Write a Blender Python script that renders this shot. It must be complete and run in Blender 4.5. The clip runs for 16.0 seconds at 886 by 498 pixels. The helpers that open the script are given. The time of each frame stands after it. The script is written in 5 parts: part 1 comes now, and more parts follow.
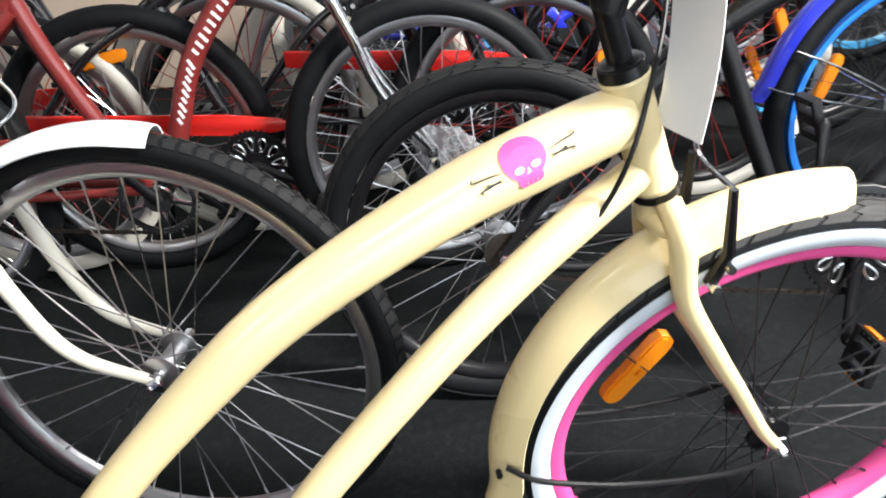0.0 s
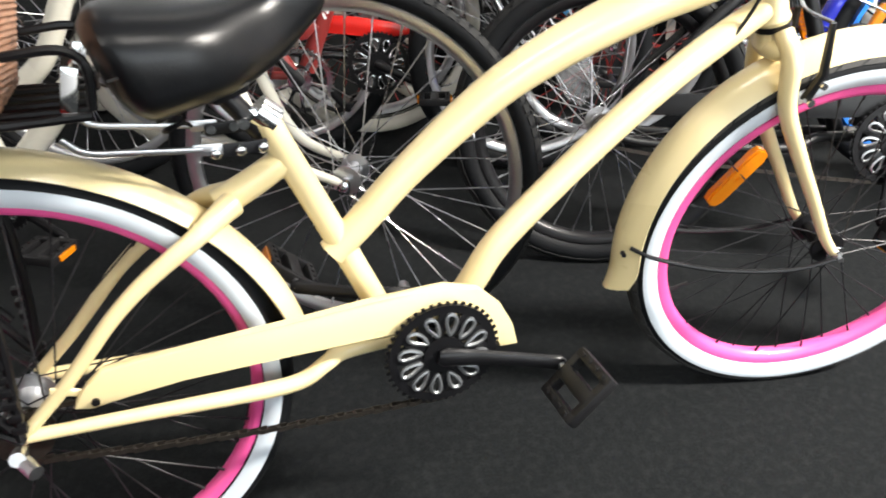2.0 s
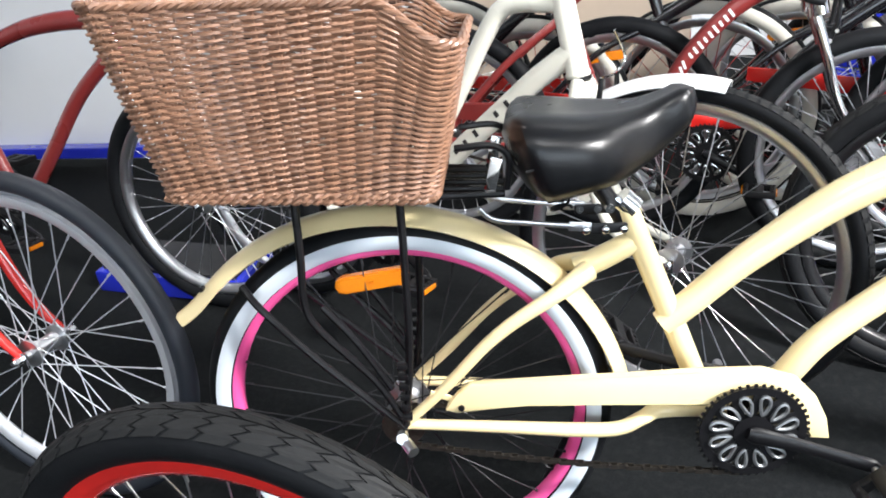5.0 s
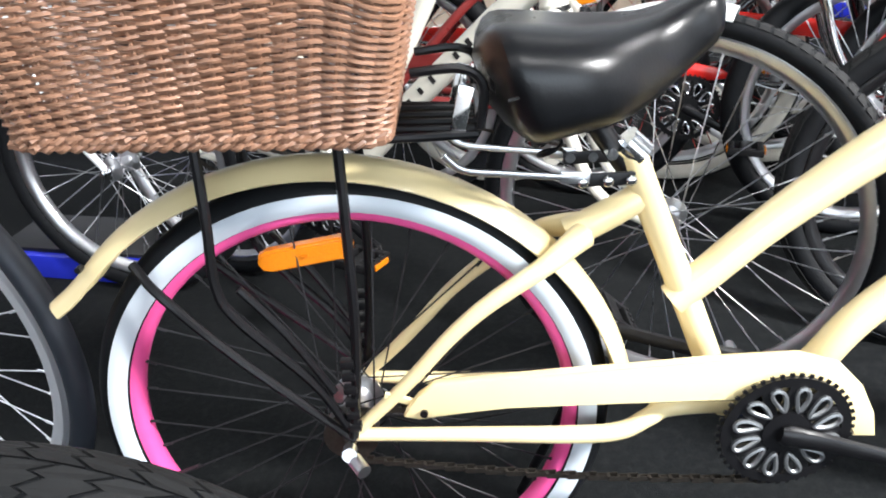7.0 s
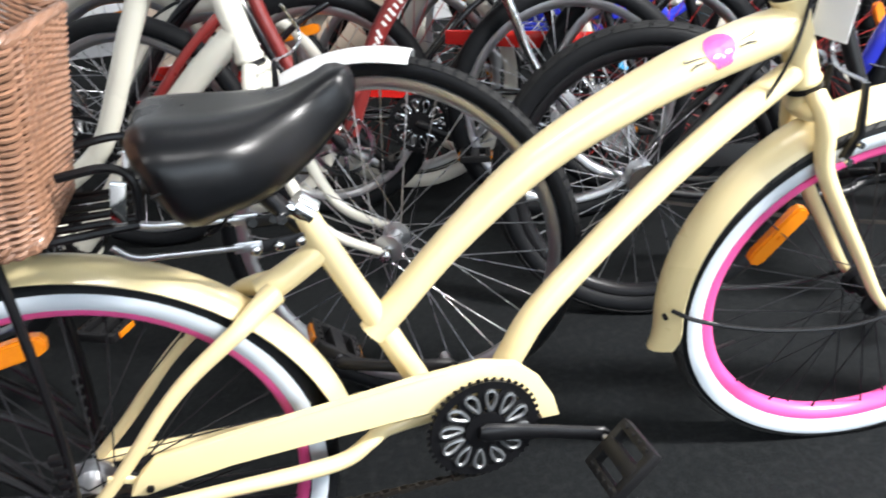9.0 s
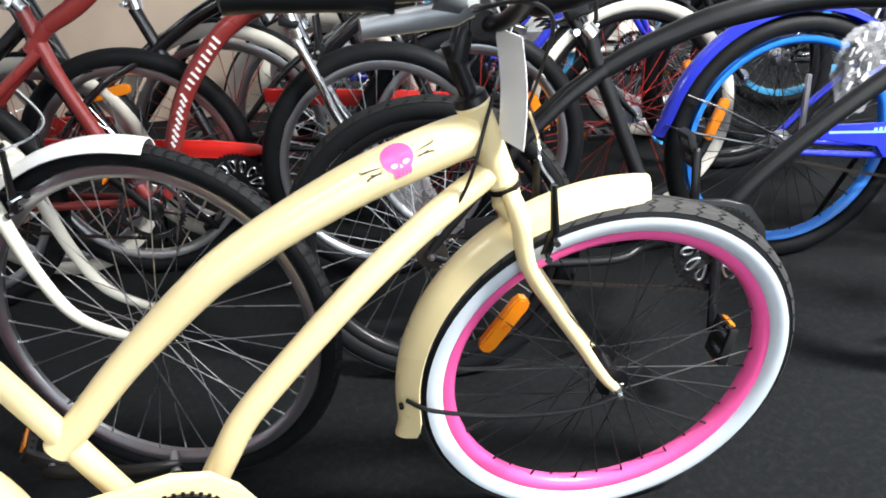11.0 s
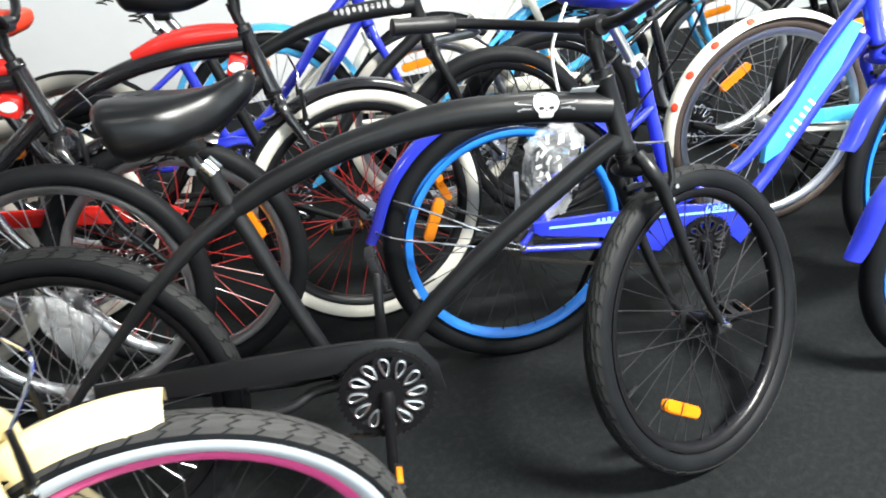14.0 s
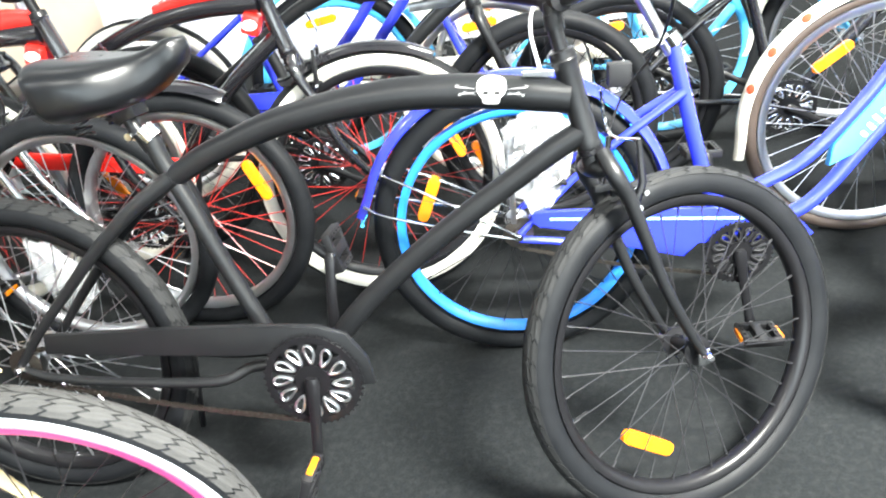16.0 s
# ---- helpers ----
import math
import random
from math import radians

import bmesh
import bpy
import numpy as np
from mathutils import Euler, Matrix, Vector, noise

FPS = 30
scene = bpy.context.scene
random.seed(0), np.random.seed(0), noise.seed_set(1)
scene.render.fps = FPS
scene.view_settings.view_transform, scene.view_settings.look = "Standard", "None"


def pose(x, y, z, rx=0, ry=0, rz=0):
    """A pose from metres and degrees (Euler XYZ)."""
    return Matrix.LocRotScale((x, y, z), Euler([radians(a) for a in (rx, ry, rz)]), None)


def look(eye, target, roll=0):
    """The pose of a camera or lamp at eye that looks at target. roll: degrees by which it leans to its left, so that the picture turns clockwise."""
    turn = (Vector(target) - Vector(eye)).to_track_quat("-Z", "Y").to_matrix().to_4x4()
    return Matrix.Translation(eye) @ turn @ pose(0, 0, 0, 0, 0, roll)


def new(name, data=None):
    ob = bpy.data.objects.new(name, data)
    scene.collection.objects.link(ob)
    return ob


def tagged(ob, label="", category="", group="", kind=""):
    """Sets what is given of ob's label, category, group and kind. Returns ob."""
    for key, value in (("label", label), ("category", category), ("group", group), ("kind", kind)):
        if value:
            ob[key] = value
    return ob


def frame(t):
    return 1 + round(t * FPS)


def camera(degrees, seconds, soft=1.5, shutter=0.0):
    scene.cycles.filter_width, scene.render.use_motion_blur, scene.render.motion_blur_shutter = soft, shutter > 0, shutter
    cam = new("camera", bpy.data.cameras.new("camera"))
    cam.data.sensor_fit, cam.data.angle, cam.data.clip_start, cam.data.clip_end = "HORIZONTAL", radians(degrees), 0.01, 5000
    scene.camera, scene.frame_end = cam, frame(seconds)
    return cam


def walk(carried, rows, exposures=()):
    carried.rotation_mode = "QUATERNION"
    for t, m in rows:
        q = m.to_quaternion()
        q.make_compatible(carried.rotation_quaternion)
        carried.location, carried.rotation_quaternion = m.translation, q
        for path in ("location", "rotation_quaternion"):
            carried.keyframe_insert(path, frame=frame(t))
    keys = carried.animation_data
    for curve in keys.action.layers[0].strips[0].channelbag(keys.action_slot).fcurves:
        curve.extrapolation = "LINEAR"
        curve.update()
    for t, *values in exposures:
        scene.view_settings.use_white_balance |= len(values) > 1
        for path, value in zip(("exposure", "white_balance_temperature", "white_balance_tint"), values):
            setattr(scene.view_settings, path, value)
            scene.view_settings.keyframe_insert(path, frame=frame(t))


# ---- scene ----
cam = camera(62.7, 16.0, soft=1.8, shutter=0.4)
PATH = [
    (0, (0.6912, -0.3970, 1.0886), (0.8527, 0.4089, 0.5179), -4.29),
    (0.5, (0.5678, -0.5000, 1.0488), (0.8084, 0.3121, 0.5167), -2.45),
    (1, (0.5081, -0.5950, 1.0270), (0.7142, 0.2113, 0.4725), 0.28),
    (1.5, (0.4531, -0.6830, 1.0262), (0.6335, 0.1148, 0.4509), 1.20),
    (2, (0.3751, -0.7290, 1.0280), (0.5360, 0.0743, 0.4546), 0.20),
    (2.5, (0.3377, -0.7480, 1.0555), (0.4586, 0.0857, 0.5166), -0.52),
    (3, (0.3193, -0.7660, 1.0812), (0.3704, 0.0874, 0.5625), 0.18),
    (3.5, (0.3020, -0.7980, 1.1020), (0.2581, 0.0540, 0.5803), -1.32),
    (4, (0.2818, -0.8200, 1.1127), (0.1592, 0.0332, 0.6057), -2.94),
    (4.5, (0.2805, -0.8710, 1.1376), (0.0950, -0.0174, 0.6508), -4.77),
    (4.7, (0.2944, -0.8940, 1.1408), (0.0795, -0.0447, 0.6587), -5.08),
    (6.8, (0.2404, -0.7110, 1.0040), (0.0827, 0.1386, 0.5007), -3.65),
    (7, (0.2384, -0.6910, 1.0020), (0.0905, 0.1533, 0.4869), -3.94),
    (7.5, (0.2612, -0.7130, 1.0163), (0.1724, 0.1324, 0.4896), -4.62),
    (8, (0.3448, -0.6760, 1.0476), (0.3341, 0.1440, 0.4753), -6.18),
    (8.5, (0.3735, -0.6670, 1.0710), (0.4005, 0.1682, 0.5217), -6.00),
    (9, (0.4062, -0.7160, 1.0885), (0.4980, 0.1246, 0.5547), -4.82),
    (9.5, (0.5050, -0.7140, 1.1009), (0.6458, 0.1213, 0.5695), -5.72),
    (10, (0.6766, -0.6870, 1.1294), (0.8372, 0.1555, 0.6152), -4.64),
    (10.2, (0.7196, -0.6840, 1.1341), (0.8838, 0.1516, 0.6098), -3.33),
    (12.3, (0.7920, -0.7700, 1.2421), (1.0037, 0.0760, 0.7527), -5.47),
    (12.5, (0.8559, -0.7560, 1.2481), (1.0798, 0.0996, 0.7812), -6.18),
    (13, (1.1115, -0.7500, 1.2818), (1.3423, 0.1040, 0.8156), -6.69),
    (13.5, (1.2414, -0.7250, 1.2837), (1.4792, 0.1089, 0.7857), -7.97),
    (14, (1.3806, -0.6050, 1.2747), (1.6465, 0.2139, 0.7661), -4.27),
    (14.5, (1.5017, -0.5380, 1.2675), (1.6947, 0.2791, 0.7242), -6.43),
    (15, (1.6781, -0.5570, 1.2451), (1.7802, 0.2665, 0.6870), -4.00),
    (15.5, (1.7512, -0.5600, 1.2371), (1.7875, 0.2615, 0.6681), -5.18),
    (16, (1.8090, -0.5710, 1.2500), (1.8465, 0.2644, 0.7016), -6.70),
]
walk(cam, [(t, look(eye, target, roll)) for t, eye, target, roll in PATH],
     exposures=[(0, -0.27, 6650, 9), (1, -0.27, 7050, 9), (2, -0.2, 7000, 9), (3, -0.15, 6800, 9), (4.5, -0.06, 6450, 9), (7, 0.1, 6400, 9), (8.5, -0.12, 6460, 9), (10, -0.37, 6480, 9), (12.5, -0.52, 6550, 7), (13.0, -0.5, 6580, 6), (13.5, -0.44, 6580, 5), (14.0, -0.36, 6620, 4), (14.5, 0.04, 6650, 3), (15, 0.5, 6650, 3), (15.5, 0.78, 6650, 3), (16, 1.02, 6680, 3)])

LAMP_POWER, WINDOW_POWER = 60.0, 190.0

# ---- light ----
world = bpy.data.worlds.new("shop_world")
scene.world = world
world.use_nodes = True
world.node_tree.nodes["Background"].inputs[0].default_value = (0.75, 0.85, 1.0, 1)
world.node_tree.nodes["Background"].inputs[1].default_value = 0.2


def area_lamp(name, at, target, sx, sy, power, colour):
    data = bpy.data.lights.new(name, "AREA")
    data.shape, data.size, data.size_y, data.energy, data.color = "RECTANGLE", sx, sy, power, colour
    ob = new(name, data)
    ob.matrix_world = look(at, target)
    return ob


# ceiling strip lamps over the aisle, and daylight through the shop front behind the camera
# the lamp at (3.3, -0.9) has unseen extra power added to brighten the right-hand floor
for lx, ly, share in ((-1.8, -1.1, 0.5), (-1.8, 1.9, 0.5), (0.5, -1.1, 0.5), (0.5, 1.9, 0.10), (3.3, -0.9, 12.0), (3.4, 1.9, 1.7)):
    area_lamp("ceiling_lamp", (lx, ly, 2.93), (lx, ly, 0), 1.2, 0.3, LAMP_POWER * share, (1.0, 0.98, 0.97))
area_lamp("window_light", (1.8, -4.4, 1.75), (1.5, 0, 0.8), 6.4, 2.2, WINDOW_POWER, (0.78, 0.89, 1.0))


# ---- materials ----
def material(name, colour, rough=0.5, metal=0.0, coat=0.0, vary=0.08, scale=40.0, bump=0.0, bump_scale=300.0, rough_vary=0.1,
             stain=0.0, stain_scale=6.0, spec=0.5, island=0.0):
    m = bpy.data.materials.new(name)
    m.use_nodes = True
    nt = m.node_tree
    n, link = nt.nodes, nt.links
    b = n["Principled BSDF"]
    b.inputs["Metallic"].default_value = metal
    b.inputs["Coat Weight"].default_value = coat
    b.inputs["Coat Roughness"].default_value = 0.08
    b.inputs["Specular IOR Level"].default_value = spec
    co = n.new("ShaderNodeTexCoord")
    nz = n.new("ShaderNodeTexNoise")
    nz.inputs["Scale"].default_value, nz.inputs["Detail"].default_value = scale, 6
    link.new(co.outputs["Object"], nz.inputs["Vector"])
    big = n.new("ShaderNodeTexNoise")
    big.inputs["Scale"].default_value, big.inputs["Detail"].default_value = stain_scale, 3
    link.new(co.outputs["Object"], big.inputs["Vector"])
    mix = n.new("ShaderNodeMix")
    mix.data_type = "RGBA"
    mix.inputs[6].default_value = (*[c * (1 - vary) for c in colour], 1)
    mix.inputs[7].default_value = (*[min(1, c * (1 + vary)) for c in colour], 1)
    link.new(nz.outputs["Fac"], mix.inputs[0])
    out = mix.outputs[2]
    if stain:
        ramp = n.new("ShaderNodeMapRange")
        ramp.inputs[1].default_value, ramp.inputs[2].default_value = 0.45, 0.75
        ramp.inputs[3].default_value, ramp.inputs[4].default_value = 0.0, stain
        link.new(big.outputs["Fac"], ramp.inputs[0])
        mx = n.new("ShaderNodeMix")
        mx.data_type = "RGBA"
        mx.inputs[7].default_value = (*[0.7 * c + 0.04 for c in colour], 1)
        link.new(ramp.outputs[0], mx.inputs[0])
        link.new(out, mx.inputs[6])
        out = mx.outputs[2]
    if island:
        geo = n.new("ShaderNodeNewGeometry")
        hs = n.new("ShaderNodeHueSaturation")
        mr = n.new("ShaderNodeMapRange")
        mr.inputs[3].default_value, mr.inputs[4].default_value = 1 - island, 1 + island
        link.new(geo.outputs["Random Per Island"], mr.inputs[0])
        link.new(mr.outputs[0], hs.inputs["Value"])
        link.new(out, hs.inputs["Color"])
        out = hs.outputs[0]
    link.new(out, b.inputs["Base Color"])
    rr = n.new("ShaderNodeMapRange")
    rr.inputs[3].default_value, rr.inputs[4].default_value = max(0.02, rough - rough_vary), min(1, rough + rough_vary)
    link.new(big.outputs["Fac"], rr.inputs[0])
    link.new(rr.outputs[0], b.inputs["Roughness"])
    if bump:
        fine = n.new("ShaderNodeTexNoise")
        fine.inputs["Scale"].default_value, fine.inputs["Detail"].default_value = bump_scale, 4
        link.new(co.outputs["Object"], fine.inputs["Vector"])
        bp = n.new("ShaderNodeBump")
        bp.inputs["Strength"].default_value, bp.inputs["Distance"].default_value = bump, 0.002
        link.new(fine.outputs["Fac"], bp.inputs["Height"])
        link.new(bp.outputs[0], b.inputs["Normal"])
    return m


def glassy(name, colour, rough=0.15):
    m = material(name, colour, rough, coat=0.6, vary=0.12, scale=250, bump=0.35, bump_scale=500)
    b = m.node_tree.nodes["Principled BSDF"]
    b.inputs["Transmission Weight"].default_value = 0.25
    return m


CREAM = material("cream_paint", (0.80, 0.66, 0.36), 0.3, coat=0.5, vary=0.03, stain=0.06, scale=15)
PINK = material("pink_paint", (0.85, 0.10, 0.33), 0.35, coat=0.3, vary=0.05)
WHITE_RUBBER = material("white_rubber", (0.60, 0.66, 0.72), 0.5, vary=0.05, stain=0.1, scale=25)
RUBBER = material("black_rubber", (0.0065, 0.0072, 0.0085), 0.55, vary=0.3, bump=0.15, bump_scale=200, stain=0.05, stain_scale=12, spec=0.13)
# tread blocks paler than RUBBER: the shade in the grooves is put into colour
RUBBER_PALE = material("pale_rubber", (0.021, 0.021, 0.0205), 0.75, vary=0.4, bump=0.3, bump_scale=200, stain=0.35, stain_scale=14)
MATTE_BLACK = material("matte_black_paint", (0.0075, 0.008, 0.009), 0.38, vary=0.15, bump=0.05, bump_scale=600, spec=0.30)
GLOSS_BLACK = material("gloss_black_paint", (0.008, 0.008, 0.010), 0.2, coat=0.8, vary=0.2)
# also paler than the tyre beneath, so its grooves read as shaded
TREAD = material("tread_rubber", (0.0105, 0.011, 0.0115), 0.65, vary=0.3, bump=0.2, bump_scale=200, spec=0.25)
BLACK_PLASTIC = material("black_plastic", (0.008, 0.008, 0.009), 0.45, vary=0.2, bump=0.1, spec=0.35)
BLACK_METAL = material("black_metal", (0.006, 0.006, 0.007), 0.34, vary=0.2, coat=0.1, spec=0.25)
VINYL = material("black_vinyl", (0.0045, 0.005, 0.006), 0.30, vary=0.25, bump=0.12, bump_scale=420, scale=80, spec=0.36)
CHROME = material("chrome", (0.78, 0.79, 0.8), 0.12, metal=1.0, vary=0.04, rough_vary=0.06)
ALLOY = material("brushed_alloy", (0.62, 0.63, 0.65), 0.32, metal=1.0, vary=0.08, scale=90)
GREY_ALLOY = material("cast_grey_alloy", (0.26, 0.27, 0.28), 0.4, metal=0.8, vary=0.12, scale=90)
BRIGHT_RIM = material("pale_rim_alloy", (0.72, 0.74, 0.78), 0.35, metal=0.55, vary=0.06)
STEEL = material("spoke_steel", (0.55, 0.55, 0.57), 0.28, metal=1.0, vary=0.1)
DARK_STEEL = material("dark_spoke_steel", (0.014, 0.014, 0.016), 0.45, metal=0.1, vary=0.1, spec=0.3)
CHAIN_STEEL = material("oily_chain_steel", (0.085, 0.075, 0.065), 0.4, metal=0.9, vary=0.4, scale=300)
AMBER = glassy("amber_reflector", (1.0, 0.29, 0.01))
RED_LENS = glassy("red_reflector", (0.7, 0.02, 0.02))
CLEAR_LENS = glassy("clear_reflector", (0.75, 0.75, 0.75))
BLUE = material("royal_blue_paint", (0.022, 0.035, 0.52), 0.22, coat=0.8, vary=0.06)
SKY = material("sky_blue_paint", (0.07, 0.42, 0.78), 0.25, coat=0.7, vary=0.05)
RIM_BLUE = material("rim_blue_paint", (0.02, 0.2, 0.72), 0.35, coat=0.3, vary=0.06)
MAROON = material("maroon_paint", (0.22, 0.028, 0.026), 0.28, coat=0.6, vary=0.08)
RED = material("bright_red_paint", (0.62, 0.02, 0.016), 0.22, coat=0.7, vary=0.06)
ORANGE_RED = material("orange_red_vinyl", (0.75, 0.05, 0.02), 0.35, coat=0.3, vary=0.08)
IVORY = material("ivory_paint", (0.78, 0.76, 0.66), 0.28, coat=0.6, vary=0.03, stain=0.05)
WHITE = material("white_paint", (0.78, 0.79, 0.80), 0.3, coat=0.4, vary=0.03)
WHITEWALL = material("cream_whitewall_rubber", (0.62, 0.6, 0.53), 0.55, vary=0.07, stain=0.2, scale=25)
RED_SPOKE = material("red_spoke_paint", (0.30, 0.018, 0.016), 0.3, coat=0.4, vary=0.1)
PAPER = material("white_card", (0.9, 0.91, 0.93), 0.7, vary=0.02)
INK = material("black_print", (0.015, 0.014, 0.014), 0.5, vary=0.1)
YELLOW_PRINT = material("yellow_print", (0.85, 0.5, 0.03), 0.45, vary=0.06)
WHITE_PRINT = material("white_print", (0.8, 0.8, 0.8), 0.45, vary=0.04)
PALE_BLUE_PRINT = material("pale_blue_print", (0.25, 0.5, 0.9), 0.4, vary=0.06)
GREY_PRINT = material("grey_print", (0.3, 0.3, 0.31), 0.45, vary=0.1)
WICKER = material("brown_wicker", (0.27, 0.142, 0.087), 0.42, vary=0.25, scale=120, bump=0.2, coat=0.15, island=0.28, stain=0.25, stain_scale=25)
CARPET = material("charcoal_carpet", (0.0084, 0.0096, 0.0104), 0.92, vary=0.75, scale=190, bump=1.0, bump_scale=700, stain=0.2, stain_scale=60, spec=0.10)
PLASTER = material("white_wall_paint", (0.72, 0.74, 0.76), 0.7, vary=0.03, scale=8, bump=0.15, bump_scale=120, stain=0.1, stain_scale=1.5)
CEILING = material("white_ceiling_paint", (0.75, 0.76, 0.77), 0.8, vary=0.03)
POLY = material("clear_polythene", (0.75, 0.77, 0.8), 0.2, coat=0.5, vary=0.1, bump=0.8, bump_scale=60)
POLY.node_tree.nodes["Principled BSDF"].inputs["Alpha"].default_value = 0.22


# ---- mesh helpers ----
def part(name, bm, mat, parent=None, label="", smooth=True, matrix=None):
    me = bpy.data.meshes.new(name)
    bmesh.ops.recalc_face_normals(bm, faces=bm.faces)
    bm.to_mesh(me)
    bm.free()
    me.materials.append(mat)
    if smooth:
        me.polygons.foreach_set("use_smooth", [True] * len(me.polygons))
        me.set_sharp_from_angle(angle=radians(38))
    ob = new(name, me)
    if parent:
        ob.parent = parent
    if matrix is not None:
        ob.matrix_basis = matrix
    if label:
        tagged(ob, label)
    return ob


def thing(name, m, label, category, group=""):
    ob = new(name)
    ob.empty_display_size = 0.1
    ob.matrix_world = m
    return tagged(ob, label, category, group)


def spline(points, n=8):
    """Catmull-Rom through points (any dimension)."""
    p = [np.array(q, float) for q in points]
    if len(p) < 3:
        return p
    p = [2 * p[0] - p[1]] + p + [2 * p[-1] - p[-2]]
    out = []
    for a, b, c, d in zip(p, p[1:], p[2:], p[3:]):
        for i in range(n):
            t = i / n
            out.append(0.5 * (2 * b + (c - a) * t + (2 * a - 5 * b + 4 * c - d) * t * t + (3 * b - a - 3 * c + d) * t ** 3))
    return out + [p[-2]]


def sweep(bm, points, radius, segs=12, closed=False, caps=True, flat=1.0):
    """A tube along points; radius is one number or one for each point. flat squeezes it sideways."""
    pts = [Vector(q[:3]) for q in points]
    n = len(pts)
    rad = [float(v) for v in radius] if hasattr(radius, "__len__") else [radius] * n
    rings, up = [], None
    for i, q in enumerate(pts):
        a, b = pts[(i - 1) % n] if closed or i else q, pts[(i + 1) % n] if closed or i < n - 1 else q
        d = (b - a).normalized()
        if up is None:
            up = Vector((0, 1, 0)) if abs(d.y) < 0.9 else Vector((0, 0, 1))
        up = (up - d * up.dot(d)).normalized()
        side = d.cross(up)
        rings.append([bm.verts.new(q + rad[i] * (math.cos(t) * side + flat * math.sin(t) * up))
                      for t in (2 * math.pi * k / segs for k in range(segs))])
    for i in range(n if closed else n - 1):
        a, b = rings[i], rings[(i + 1) % n]
        for k in range(segs):
            bm.faces.new((a[k], a[(k + 1) % segs], b[(k + 1) % segs], b[k]))
    if caps and not closed:
        bm.faces.new(rings[0][::-1])
        bm.faces.new(rings[-1])
    return rings


def tube(points, radius, segs=14, n=8, flat=1.0, closed=False):
    bm = bmesh.new()
    rad = radius if hasattr(radius, "__len__") else [radius] * len(points)
    four = spline([(*p, r) for p, r in zip(points, rad)], n)
    sweep(bm, [q[:3] for q in four], [q[3] for q in four], segs, flat=flat, closed=closed)
    return bm


def lathe(bm, profile, segs=64, closed=False):
    """Profile of (r, y) turned round the y axis."""
    rings = []
    for k in range(segs):
        a = 2 * math.pi * k / segs
        rings.append([bm.verts.new((r * math.cos(a), y, r * math.sin(a))) for r, y in profile])
    m = len(profile)
    for k in range(segs):
        a, b = rings[k], rings[(k + 1) % segs]
        for i in range(m if closed else m - 1):
            j = (i + 1) % m
            bm.faces.new((a[i], a[j], b[j], b[i]))
    return bm


def turned(profile, segs=64, closed=False):
    return lathe(bmesh.new(), profile, segs, closed)


def rod(bm, a, b, r, segs=8):
    sweep(bm, [a, b], r, segs)


def box(bm, size, m=Matrix(), bevel=0.0):
    made = bmesh.ops.create_cube(bm, size=1.0, matrix=m @ Matrix.Diagonal((*size, 1)))
    if bevel:
        edges = {e for v in made["verts"] for e in v.link_edges}
        bmesh.ops.bevel(bm, geom=list(edges), offset=bevel, segments=2, affect="EDGES", profile=0.6)
    return bm


def plate(outline, y0, y1, bevel=0.003):
    """An outline of (x, z), given thickness from y0 to y1, edges rounded."""
    bm = bmesh.new()
    low = [bm.verts.new((x, y0, z)) for x, z in outline]
    high = [bm.verts.new((x, y1, z)) for x, z in outline]
    n = len(outline)
    faces = [bm.faces.new(low), bm.faces.new(high[::-1])]
    for i in range(n):
        bm.faces.new((low[i], high[i], high[(i + 1) % n], low[(i + 1) % n]))
    if bevel:
        edges = list({e for f in faces for e in f.edges})
        bmesh.ops.bevel(bm, geom=edges, offset=bevel, segments=2, affect="EDGES", profile=0.6)
    return bm


def dome(bm, centre, rx, ry, rz, segs=10):
    bmesh.ops.create_uvsphere(bm, u_segments=segs * 2, v_segments=segs, radius=1.0,
                              matrix=Matrix.Translation(centre) @ Matrix.Diagonal((rx, ry, rz, 1)))
    return bm


# ---- bicycles ----
def tread_mesh(R, w, count, kind):
    """Raised tread blocks on the crown of a tyre."""
    bm = bmesh.new()
    c = R - w / 2
    def on(a, s, lift):
        rr = c + (w / 2 + lift) * math.cos(s)
        return Vector((rr * math.cos(a), (w / 2 + lift) * math.sin(s), rr * math.sin(a)))
    step = 2 * math.pi / count
    for k in range(count):
        a0 = k * step
        for side in (-1, 1):
            if kind == "chevron":
                path = [(0.03, 0.0), (0.26, 0.40), (0.36, 0.12), (0.62, 0.52), (0.72, 0.30), (0.98, 0.58)]
                half = 0.43
            else:
                path = [(0.05, 0.0), (0.45, 0.15), (0.9, 0.1)]
                half = 0.36
            shift = 0.5 * step if side > 0 else 0
            rows = []
            for s, da in path:
                a = a0 + shift + da * step
                rows.append([on(a - half * step, side * s, -0.001), on(a - half * step, side * s, 0.0019),
                             on(a + half * step, side * s, 0.0019), on(a + half * step, side * s, -0.001)])
            vs = [[bm.verts.new(q) for q in r] for r in rows]
            for p, q in zip(vs, vs[1:]):
                for i in range(3):
                    bm.faces.new((p[i], p[i + 1], q[i + 1], q[i]))
            bm.faces.new(vs[0])
            bm.faces.new(vs[-1][::-1])
    return bm


SPOKE_MESH = {}


